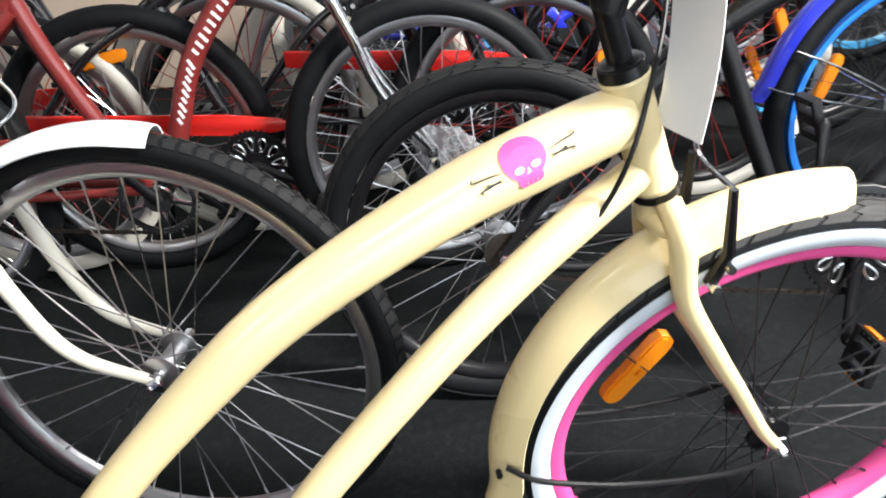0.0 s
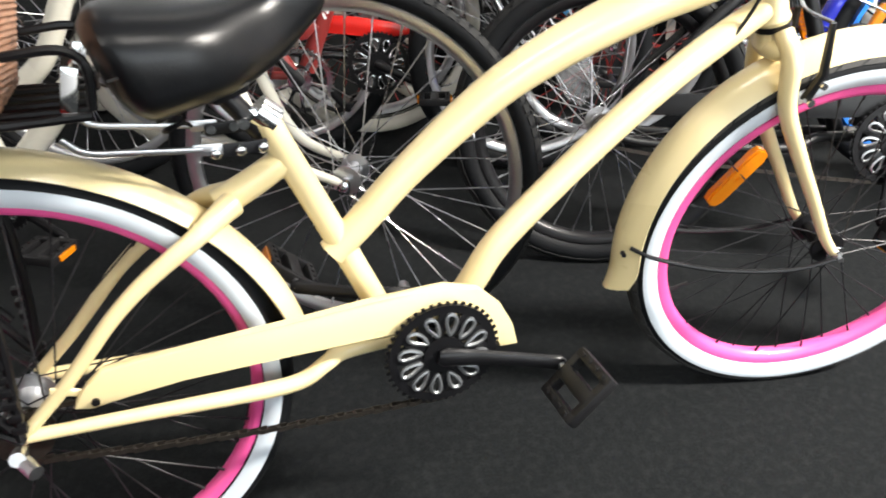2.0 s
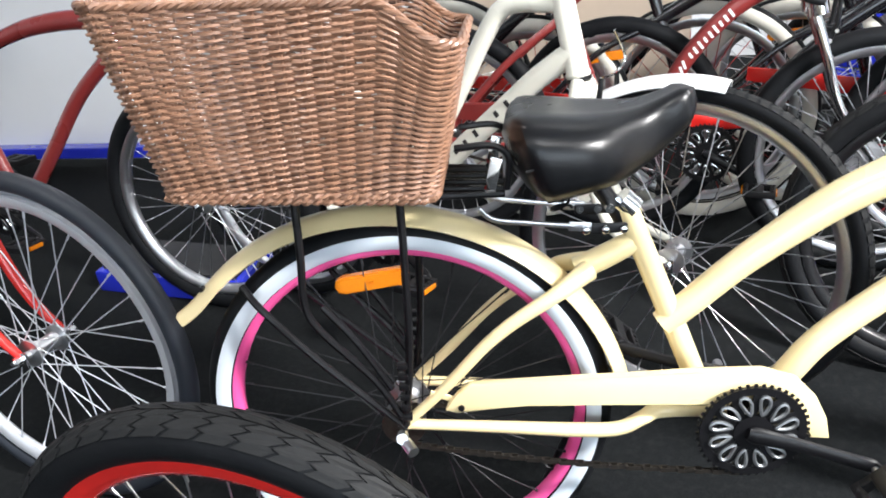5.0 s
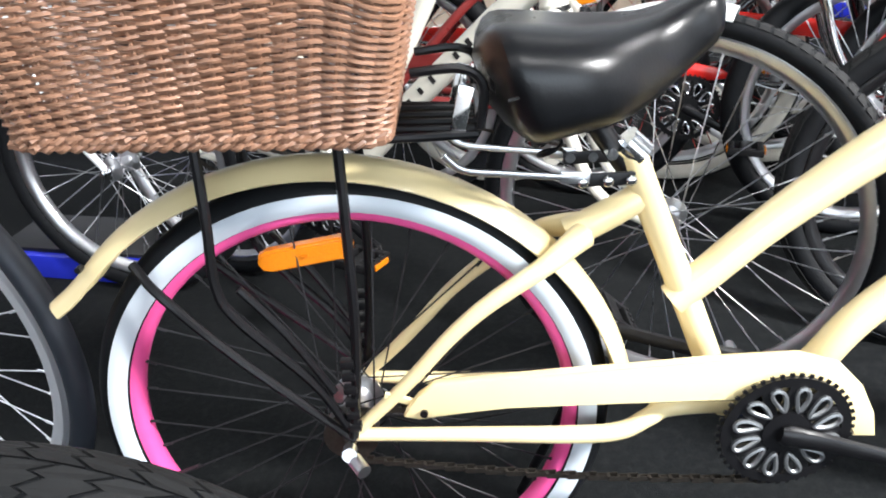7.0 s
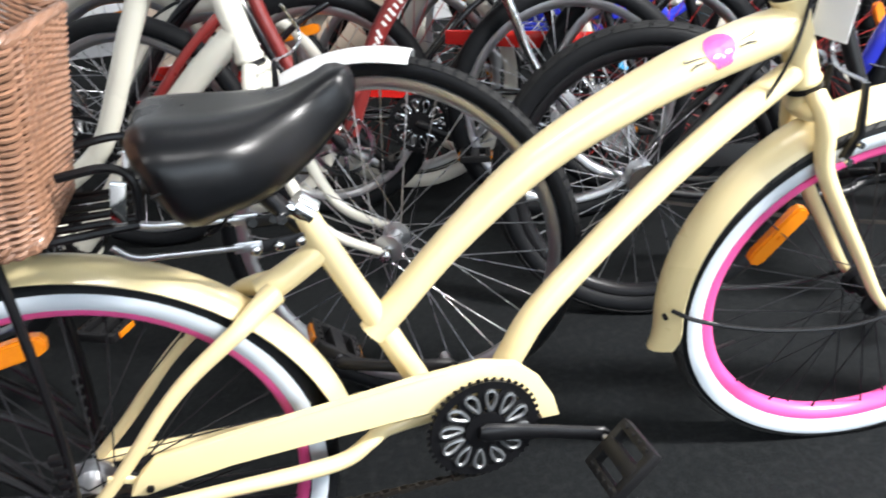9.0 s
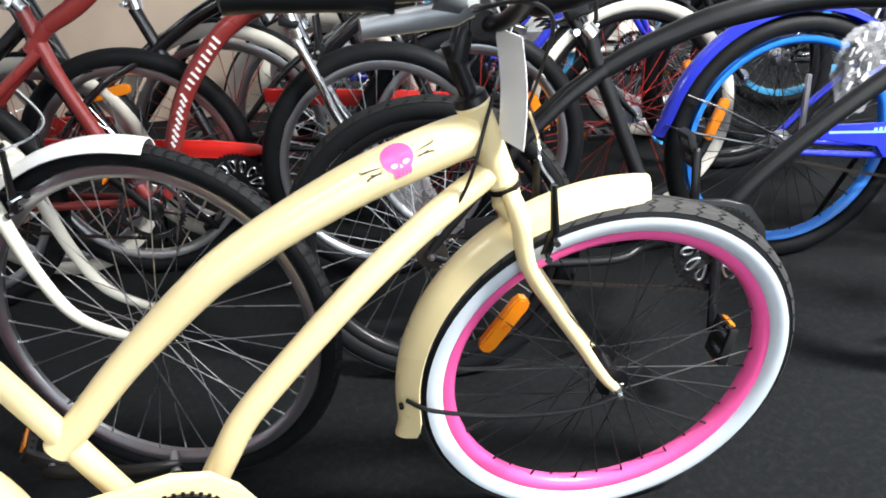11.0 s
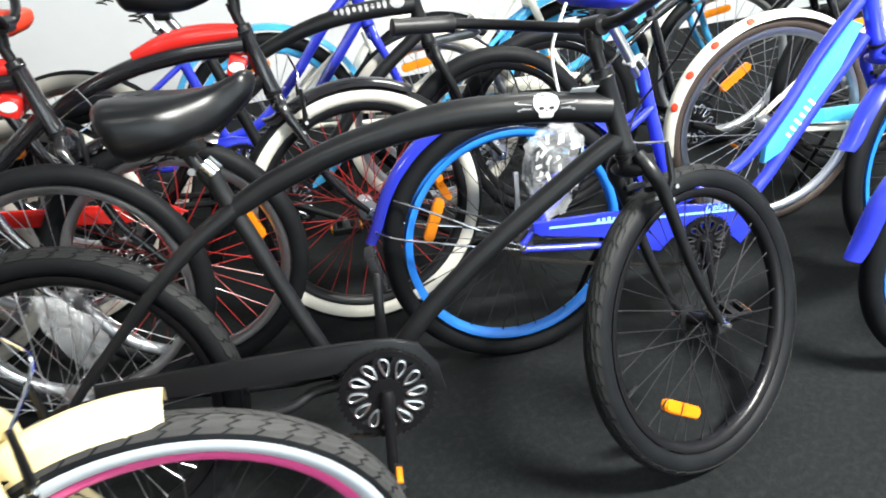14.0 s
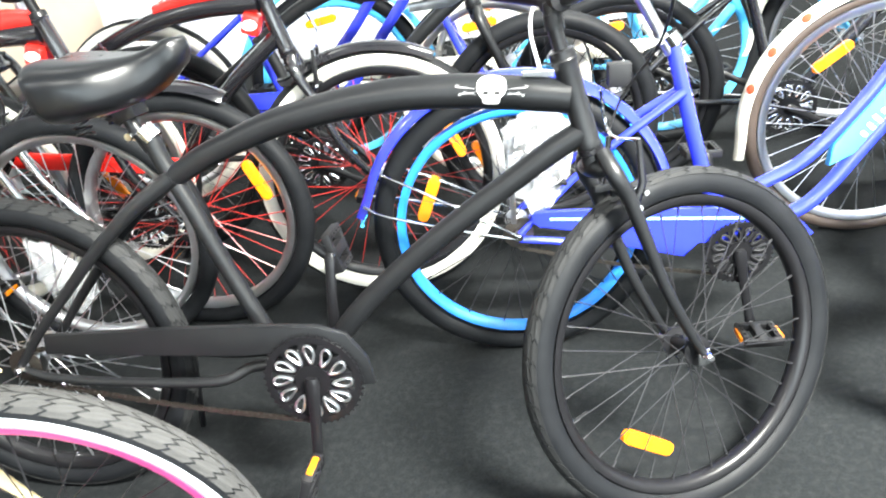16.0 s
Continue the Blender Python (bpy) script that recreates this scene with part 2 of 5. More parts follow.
def spoke_mesh(r0, r1, side, lead, mat):
    key = (r0, r1, side, lead, mat.name)
    if key not in SPOKE_MESH:
        bm = bmesh.new()
        a = radians(58) * lead
        rod(bm, (r0 * math.cos(a), side * 0.031, r0 * math.sin(a)), (r1, side * 0.004, 0), 0.0012, 5)
        sweep(bm, [(r1 - 0.013, side * 0.005, 0), (r1 + 0.002, side * 0.004, 0)], 0.0022, 5)
        me = bpy.data.meshes.new("spoke")
        bm.to_mesh(me)
        bm.free()
        me.materials.append(mat)
        SPOKE_MESH[key] = me
    return SPOKE_MESH[key]


def wheel(parent, m, R=0.333, w=0.052, rim_r=0.284, rim_w=0.034, rim_d=0.024, rim_mat=ALLOY, tyre_mat=RUBBER, wall=None, spoke_mat=STEEL,
          tread="", tread_mat=None, reflector=None, near=True, hub_mat=ALLOY, spokes=36, name="wheel", wall_span=(0.30, 0.85), hub_r=0.022, group=""):
    """A spoked wheel whose axle is the local y axis; its rim carries the rest."""
    prof = [(rim_r, -rim_w / 2), (rim_r, -rim_w / 2 + 0.003), (rim_r - 0.006, -rim_w / 2 + 0.004), (rim_r - 0.007, rim_w / 2 - 0.004),
            (rim_r, rim_w / 2 - 0.003), (rim_r, rim_w / 2), (rim_r - rim_d * 0.45, rim_w / 2), (rim_r - rim_d * 0.8, rim_w * 0.36),
            (rim_r - rim_d, rim_w * 0.16), (rim_r - rim_d, -rim_w * 0.16), (rim_r - rim_d * 0.8, -rim_w * 0.36), (rim_r - rim_d * 0.45, -rim_w / 2)]
    rim = part(name, turned(prof, 72 if near else 48, True), rim_mat, parent, matrix=m)
    c, hr = R - w / 2, w / 2
    arc = [math.pi * (-0.78 + 1.56 * i / 20) for i in range(21)]
    ty = part("tyre", turned([(max(rim_r - 0.004, c + hr * math.cos(a)), hr * math.sin(a)) for a in arc], 96 if near else 56, True), tyre_mat, rim)
    if wall:
        for side in (-1, 1):
            lo, hi = wall_span
            ring = [(c + (hr + 0.0009) * math.cos(a), side * (hr + 0.0009) * math.sin(a)) for a in
                    (math.pi * (lo + (hi - lo) * i / 8) for i in range(9)) if c + hr * math.cos(a) > rim_r - 0.002]
            back = [(c + (hr - 0.002) * math.cos(a), side * (hr - 0.002) * math.sin(a)) for a in
                    (math.pi * (hi - (hi - lo) * i / 8) for i in range(9)) if c + hr * math.cos(a) > rim_r - 0.002]
            part("whitewall", turned(ring + back, 96 if near else 56, True), wall, rim)
    if tread:
        tr = part("tread", tread_mesh(R, w, 52 if tread == "chevron" else 100, tread), tread_mat or tyre_mat, rim, smooth=False)
        tagged(tr, kind="stuff")
    hub = bmesh.new()
    lathe(hub, [(0, -0.045), (0.008, -0.045), (0.008, -0.036), (hub_r + 0.006, -0.034), (hub_r + 0.006, -0.029), (hub_r * 0.7, -0.026), (hub_r * 0.7, 0.026),
                (hub_r + 0.006, 0.029), (hub_r + 0.006, 0.034), (0.008, 0.036), (0.008, 0.045), (0, 0.045)], 20)
    part("hub", hub, hub_mat, rim)
    r0, r1 = hub_r + 0.003, rim_r - rim_d
    if near:
        for k in range(spokes):
            side, lead = (-1, 1)[k % 2], (-1, 1)[k // 2 % 2]
            ob = new("spoke", spoke_mesh(r0, r1, side, lead, spoke_mat))
            ob.parent = rim
            ob.matrix_basis = pose(0, 0, 0, 0, 360 * k / spokes, 0)
    else:
        bm = bmesh.new()
        for k in range(spokes):
            side, lead = (-1, 1)[k % 2], (-1, 1)[k // 2 % 2]
            a, a1 = 2 * math.pi * k / spokes + radians(58) * lead, 2 * math.pi * k / spokes
            rod(bm, (r0 * math.cos(a), side * 0.031, r0 * math.sin(a)), (r1 * math.cos(a1), side * 0.004, r1 * math.sin(a1)), 0.0013, 4)
        tagged(part("spokes", bm, spoke_mat, rim), kind="stuff")
    va = radians(200)
    vb = bmesh.new()
    rod(vb, ((r1 + 0.002) * math.cos(va), 0, (r1 + 0.002) * math.sin(va)), ((r1 - 0.035) * math.cos(va), 0, (r1 - 0.035) * math.sin(va)), 0.003, 6)
    part("valve", vb, BLACK_PLASTIC, rim)
    for ang, mat_r, *own in (reflector or ()):
        bm = bmesh.new()
        mm = pose(0, 0, 0, 0, -ang, 0) @ Matrix.Translation((own[0] if own else 0.218, 0, 0))
        half = [(0.5, 0), (0.47, 0.36), (0.38, 0.5), (-0.38, 0.5), (-0.47, 0.36), (-0.5, 0), (-0.47, -0.36), (-0.38, -0.5), (0.38, -0.5), (0.47, -0.36)]
        lo = [bm.verts.new(mm @ Vector((0.028 * b, -0.009, 0.118 * a))) for a, b in half]
        hi = [bm.verts.new(mm @ Vector((0.028 * b, 0.009, 0.118 * a))) for a, b in half]
        f1, f2 = bm.faces.new(lo), bm.faces.new(hi[::-1])
        for i in range(10):
            bm.faces.new((lo[i], hi[i], hi[(i + 1) % 10], lo[(i + 1) % 10]))
        bmesh.ops.bevel(bm, geom=list({e for f in (f1, f2) for e in f.edges}), offset=0.003, segments=2, affect="EDGES")
        for s in (-1, 1):
            box(bm, (0.004, 0.022, 0.008), mm @ Matrix.Translation((0.0, 0, 0)))
        part("reflector", bm, mat_r, rim)
    return rim


def fender(parent, centre, r, a0, a1, mat, width=0.066, sag=0.020, m=None, tip=None, name="fender", stay_to=None, stay_mat=CHROME):
    """A curved mudguard over a wheel, from angle a0 to a1 (degrees, 0 ahead, 90 up)."""
    bm = bmesh.new()
    n = 40
    secs = []
    for i in range(n + 1):
        a = radians(a0 + (a1 - a0) * i / n)
        end = min(i, n - i) / 2.0
        ww = width * (0.80 + 0.20 * math.sqrt(min(1, end / 1.5)))
        ring = []
        for t, thick in [(k / 8, 0.0) for k in range(9)] + [(k / 8, 0.002) for k in range(8, -1, -1)]:
            s = (t - 0.5) * 2
            rr = r - sag * (abs(s) ** 2.4) - thick + 0.014 * max(0.0, (i / n - 0.93) / 0.07) ** 2
            ring.append(bm.verts.new((centre[0] + rr * math.cos(a), centre[1] + s * (ww / 2 - thick), centre[2] + rr * math.sin(a))))
        secs.append(ring)
    k = len(secs[0])
    for p, q in zip(secs, secs[1:]):
        for i in range(k):
            bm.faces.new((p[i], p[(i + 1) % k], q[(i + 1) % k], q[i]))
    bm.faces.new(secs[0])
    bm.faces.new(secs[-1][::-1])
    f = part(name, bm, mat, parent, matrix=m)
    return f


def saddle(parent, m, length=0.27, half=0.115, mat=VINYL, thick=0.115):
    """A wide padded saddle: nose along +x, its rails under it."""
    bm = bmesh.new()
    rings = []
    for i in range(25):
        t = i / 24
        x = -0.5 * length + t * length
        e = math.sin(math.pi * min(1, t / 0.16) / 2) if t < 0.16 else 1
        tip = math.sin(math.pi * min(1, (1 - t) / 0.09) / 2) if t > 0.91 else 1
        hw = half * (1 - 0.76 / (1 + math.exp(-(t - 0.60) * 11))) * e ** 0.6 * tip ** 0.6 + 0.004
        th = thick * (1.0 - 0.62 * t) * (0.45 + 0.55 * e) * (0.5 + 0.5 * tip)
        zt = 0.012 * math.cos(t * math.pi * 1.6) + 0.010 * (t > 0.7) * (t - 0.7) * 3 + 0.014 * (1 - t)
        ring = []
        for k in range(28):
            a = 2 * math.pi * k / 28
            cy, sz = math.cos(a), math.sin(a)
            y = hw * math.copysign(abs(cy) ** 0.62, cy)
            dip = 0.008 * math.exp(-(y / (0.25 * half)) ** 2) if sz > 0 else 0
            z = zt + (0.42 * th * abs(sz) ** 0.8 - dip if sz > 0 else -0.58 * th * abs(sz) ** 0.55)
            ring.append(bm.verts.new((x, y, z)))
        rings.append(ring)
    for p, q in zip(rings, rings[1:]):
        for k in range(28):
            bm.faces.new((p[k], p[(k + 1) % 28], q[(k + 1) % 28], q[k]))
    bm.faces.new(rings[0])
    bm.faces.new(rings[-1][::-1])
    body = part("saddle", bm, mat, parent, matrix=m)
    for s in (-1, 1):
        seam = [(x, s * (half * (1 - 0.76 / (1 + math.exp(-((x / length + 0.5) - 0.60) * 11))) * 0.97), 0.006 - 0.02 * x / length) for x in
                (length * (-0.42 + 0.8 * i / 12) for i in range(13))]
        part("seam", tube(seam, 0.0016, 6, 2), BLACK_PLASTIC, body)
        part("rail", tube([(0.09, s * 0.012, -0.025), (0.03, s * 0.022, -0.05), (-0.06, s * 0.024, -0.05), (-0.1, s * 0.045, -0.03)], 0.0035, 8, 4), CHROME, body)
        sp = [(-0.085 + 0.014 * math.cos(a), s * 0.05 + 0.014 * math.sin(a), -0.075 + 0.05 * a / 25) for a in (0.5 * i for i in range(51))]
        bm2 = bmesh.new()
        sweep(bm2, sp, 0.0022, 5)
        part("spring", bm2, BLACK_METAL, body)
    bm3 = bmesh.new()
    box(bm3, (0.045, 0.05, 0.03), Matrix.Translation((-0.02, 0, -0.06)), 0.006)
    part("clamp", bm3, BLACK_METAL, body)
    return body


def chainring(parent, at, y, r, mat=BLACK_METAL, edge=CHROME, teeth=44, windows=12, spin=0.0):
    bm = bmesh.new()
    prof = [(r - 0.014, y - 0.003), (r - 0.002, y - 0.003), (r - 0.002, y + 0.003), (r - 0.014, y + 0.003)]
    lathe(bm, prof, 60, True)
    lathe(bm, [(0.0, y - 0.006), (r * 0.36, y - 0.005), (r * 0.38, y + 0.003), (0.0, y + 0.003)], 36)
    for k in range(teeth):
        a = 2 * math.pi * k / teeth
        box(bm, (0.006, 0.002, 0.005), pose(0, 0, 0, 0, -math.degrees(a), 0) @ Matrix.Translation((r, y, 0)))
    for k in range(0 if windows else 5):
        box(bm, (r * 0.66, 0.005, r * 0.13), pose(0, 0, 0, 0, -72 * k, 0) @ Matrix.Translation((r * 0.62, y, 0)), 0.001)
    for k in range(windows):
        a = 2 * math.pi * (k + 0.5) / windows
        box(bm, (r * 0.55, 0.005, r * 0.17), pose(0, 0, 0, 0, -math.degrees(a), 0) @ Matrix.Translation((r * 0.6, y, 0)) @ pose(0, 0, 0, 0, 14, 0), 0.001)
    ring = part("chainring", bm, mat, parent, matrix=Matrix.Translation((at[0], 0, at[1])) @ pose(0, 0, 0, 0, spin, 0))
    for k in range(windows):
        loop = []
        for i in range(14):
            t = 2 * math.pi * i / 14
            rr = r * (0.61 + 0.20 * math.cos(t))
            wd = r * (0.085 + 0.045 * math.cos(t)) * math.sin(t)
            a = 2 * math.pi * k / windows + 0.25 * (rr / r - 0.6)
            loop.append((rr * math.cos(a) - wd * math.sin(a), y - 0.0045, rr * math.sin(a) + wd * math.cos(a)))
        b2 = bmesh.new()
        sweep(b2, loop, 0.0028, 5, closed=True)
        part("window_edge", b2, edge, ring)
    return ring


def pedal(parent, m, mat=BLACK_PLASTIC, lenses=True):
    """A flat pedal: axle along y, outwards to -y."""
    bm = bmesh.new()
    for s in (-1, 1):
        box(bm, (0.016, 0.085, 0.022), Matrix.Translation((s * 0.04, -0.055, 0)), 0.003)
    for yy in (-0.018, -0.092):
        box(bm, (0.09, 0.014, 0.020), Matrix.Translation((0, yy, 0)), 0.003)
    box(bm, (0.026, 0.08, 0.024), Matrix.Translation((0, -0.055, 0)), 0.005)
    for s in (-1, 1):
        for k in range(4):
            box(bm, (0.006, 0.008, 0.028), Matrix.Translation((s * 0.04, -0.028 - 0.018 * k, 0)), 0.001)
    body = part("pedal", bm, mat, parent, matrix=m)
    for s in (-1, 1) if lenses else ():
        b2 = bmesh.new()
        box(b2, (0.005, 0.05, 0.013), Matrix.Translation((s * 0.0505, -0.055, 0)), 0.001)
        part("pedal_reflector", b2, AMBER, body)
    b3 = bmesh.new()
    rod(b3, (0, 0.012, 0), (0, -0.02, 0), 0.006, 10)
    part("pedal_axle", b3, STEEL, body)
    return body


def crank(parent, bb, ang, length=0.17, mat=BLACK_METAL, y=-0.097, pedal_turn=0.0, lenses=True):
    """Both crank arms with pedals; ang is that of the right arm, 0 ahead, 90 up."""
    for side, a in ((1, radians(ang)), (-1, radians(ang + 180))):
        yy = y * side * (1.0 if side > 0 else 0.72)
        d = Vector((math.cos(a), 0, math.sin(a)))
        c = Vector((bb[0], 0, bb[1]))
        bm = bmesh.new()
        sweep(bm, [c + Vector((0, yy, 0)) + d * (length * t) + Vector((0, -0.018 * side * t * t, 0)) for t in (-0.06, 0, 0.3, 0.6, 0.9, 1.0, 1.06)],
              [0.010, 0.015, 0.012, 0.0105, 0.011, 0.012, 0.006], 10, flat=0.62)
        arm = part("crank_arm", bm, mat, parent)
        p = c + Vector((0, yy - 0.024 * side, 0)) + d * length
        pm = Matrix.Translation(p) @ pose(0, 0, 0, 0, -pedal_turn, 0 if side > 0 else 180) @ Matrix.Diagonal((0.88, 0.92, 0.88, 1))
        pedal(parent, pm, lenses=lenses is True and side > 0 or lenses == "left" and side < 0)
    bm = bmesh.new()
    rod(bm, (bb[0], -0.036, bb[1]), (bb[0], 0.036, bb[1]), 0.022, 20)
    part("bottom_bracket", bm, mat, parent)
    bm = bmesh.new()
    rod(bm, (bb[0], y - 0.006, bb[1]), (bb[0], -y + 0.006, bb[1]), 0.008, 12)
    part("crank_axle", bm, STEEL, parent)


def chain(parent, bb, r, hub, rs=0.035, y=-0.054, y_low=-0.083):
    """Upper and lower run of the chain, link by link in one mesh."""
    bm = bmesh.new()
    for top in (1, -1):
        a, b = Vector((bb[0], y if top > 0 else y_low, bb[1] + (0.78 * r if top > 0 else -r))), Vector((hub[0], y, hub[1] + top * rs))
        d = b - a
        n = int(d.length / 0.0127)
        for k in range(n):
            q = a + d * ((k + 0.5) / n) + Vector((0, 0, -0.010 * math.sin(math.pi * (k + 0.5) / n) if top < 0 else 0))
            mm = Matrix.Translation(q) @ pose(0, 0, 0, 0, -math.degrees(math.atan2(d.z, d.x)), 0) @ pose(0, 0, 0, 0, 0, math.degrees(math.atan2(-d.y, -d.x)))
            wide = 0.0065 if k % 2 else 0.0035
            for s in (-1, 1):
                box(bm, (0.0125, 0.0012, 0.007), mm @ Matrix.Translation((0, s * wide * 0.6, 0)))
            box(bm, (0.004, 0.006, 0.005), mm @ Matrix.Translation((0.006, 0, 0)))
    lathe_m = Matrix.Translation((hub[0], 0, hub[1]))
    ob = part("chain", bm, CHAIN_STEEL, parent, smooth=False)
    tagged(ob, kind="stuff")
    b2 = turned([(0.010, y - 0.002), (rs, y - 0.001), (rs, y + 0.001), (0.010, y + 0.002)], 36, True)
    part("sprocket", b2, CHAIN_STEEL, parent, matrix=lathe_m)


def steer_matrix(foot, axis, angle):
    """Turns the front end about the head tube: foot is its lower end, axis points up along it."""
    return Matrix.Translation(foot) @ Matrix.Rotation(radians(angle), 4, Vector(axis)) @ Matrix.Translation(-Vector(foot))


def fork_set(parent, S, crown, hub, mat, side=0.052, r=0.013, bend=None, crown_mat=None, tip_mat=None):
    """Two blades from the crown to the axle."""
    bend = bend or [(crown[0] + 0.04, crown[1] - 0.10), (crown[0] + 0.075, crown[1] - 0.2), (hub[0] - 0.045, hub[1] + 0.05)]
    made = None
    for s in (-1, 1):
        pts = [(crown[0], s * 0.024, crown[1] + 0.015), (crown[0] + 0.008, s * side * 0.92, crown[1] - 0.02)] + [(x, s * side, z) for x, z in bend] + [(hub[0], s * side, hub[1])]
        bl = part("fork_blade", tube(pts, [r * 1.05, r * 1.15] + [r * (1.0 - 0.1 * i) for i in range(len(bend))] + [r * 0.62], 14, 8), mat, parent, matrix=S)
        bm = bmesh.new()
        box(bm, (0.024, 0.006, 0.03), Matrix.Translation((hub[0], s * side, hub[1] - 0.004)), 0.002)
        rod(bm, (hub[0], s * (side + 0.003), hub[1]), (hub[0], s * (side + 0.018), hub[1]), 0.008, 6)
        part("axle_nut", bm, tip_mat or CHROME, bl)
    bm = bmesh.new()
    rod(bm, (hub[0], -side - 0.022, hub[1]), (hub[0], side + 0.022, hub[1]), 0.0045, 8)
    part("front_axle", bm, STEEL, parent, matrix=S)
    return made


def rim_brake(parent, S, at, mat=BLACK_METAL, away=0.045):
    """A linear-pull brake on the fork."""
    for s in (-1, 1):
        bm = bmesh.new()
        sweep(bm, [(at[0], s * away, at[1] - 0.06), (at[0] + 0.012, s * (away + 0.008), at[1] - 0.02), (at[0] + 0.012, s * away, at[1] + 0.05)], [0.008, 0.007, 0.005], 8)
        arm = part("brake_arm", bm, mat, parent, matrix=S)
        b2 = bmesh.new()
        box(b2, (0.055, 0.012, 0.012), Matrix.Translation((at[0] - 0.005, s * (away - 0.018), at[1] - 0.035)), 0.003)
        part("brake_pad", b2, RUBBER, arm)
        b3 = bmesh.new()
        rod(b3, (at[0] - 0.002, s * (away - 0.02), at[1] - 0.06), (at[0] + 0.0, s * (away + 0.018), at[1] - 0.06), 0.006, 8)
        rod(b3, (at[0] + 0.012, s * (away - 0.02), at[1] - 0.035), (at[0] + 0.012, s * (away + 0.02), at[1] - 0.035), 0.005, 8)
        part("brake_bolt", b3, CHROME, arm)
    part("brake_noodle", tube([(at[0] + 0.012, -away, at[1] + 0.05), (at[0] + 0.014, away * 0.7, at[1] + 0.05), (at[0] + 0.02, away + 0.02, at[1] + 0.075), (at[0] + 0.0, away, at[1] + 0.13)],
                              0.003, 8, 5), CHROME, parent, matrix=S)


def stem_and_bar(parent, S, top, axis, path, mat=BLACK_METAL, stem_mat=BLACK_METAL, rise=0.07, grip=0.13, grip_mat=BLACK_PLASTIC, levers=True, bar_r=0.011):
    """Quill stem, swept bar (path: right half, from the middle out), grips and brake levers."""
    top, axis = Vector(top), Vector(axis)
    bm = bmesh.new()
    sweep(bm, [top - axis * 0.005, top + axis * 0.012, top + axis * 0.0125, top + axis * rise], [0.021, 0.021, 0.0125, 0.0125], 18)
    part("stem", bm, stem_mat, parent, matrix=S)
    centre = Vector(path[0])
    bm = bmesh.new()
    sweep(bm, [top + axis * (rise - 0.025), top + axis * (rise + 0.005) + (centre - top - axis * rise) * 0.5, centre], [0.016, 0.015, 0.015], 14)
    rod(bm, centre + Vector((0, -0.022, 0)), centre + Vector((0, 0.022, 0)), 0.019, 16)
    part("stem_clamp", bm, stem_mat, parent, matrix=S)
    full = [(p[0], -p[1], p[2]) for p in path[:0:-1]] + list(path)
    part("handlebar", tube(full, bar_r, 14, 8), mat, parent, matrix=S)
    for s in (1, -1):
        a, b = Vector(path[-1]), Vector(path[-2])
        d = (b - a).normalized()
        q = [a - d * 0.006 + d * (grip * t) for t in (0, 0.02, 0.06, 0.2, 0.4, 0.6, 0.8, 0.94, 0.98, 1.0)]
        bm = bmesh.new()
        sweep(bm, [(v.x, s * v.y, v.z) for v in q], [0.013, 0.018, 0.0175, 0.0162, 0.0168, 0.0165, 0.0165, 0.017, 0.0195, 0.0195], 16)
        g = part("grip", bm, grip_mat, parent, matrix=S)
        if levers:
            c0 = a + d * (grip + 0.03)
            bm = bmesh.new()
            sweep(bm, [(v.x, s * v.y, v.z) for v in (c0 + Vector((0, 0, 0)), c0 + Vector((0.018, 0, -0.012)))], [0.017, 0.010], 12)
            sweep(bm, [(v.x, s * v.y, v.z) for v in (c0 + Vector((0.02, 0, -0.012)), c0 - d * 0.04 + Vector((0.05, -0.0, -0.022)), c0 - d * 0.11 + Vector((0.045, -0.012, -0.03)))], [0.013, 0.011, 0.009], 10, flat=0.6)
            part("brake_lever", bm, GREY_ALLOY, parent, matrix=S)


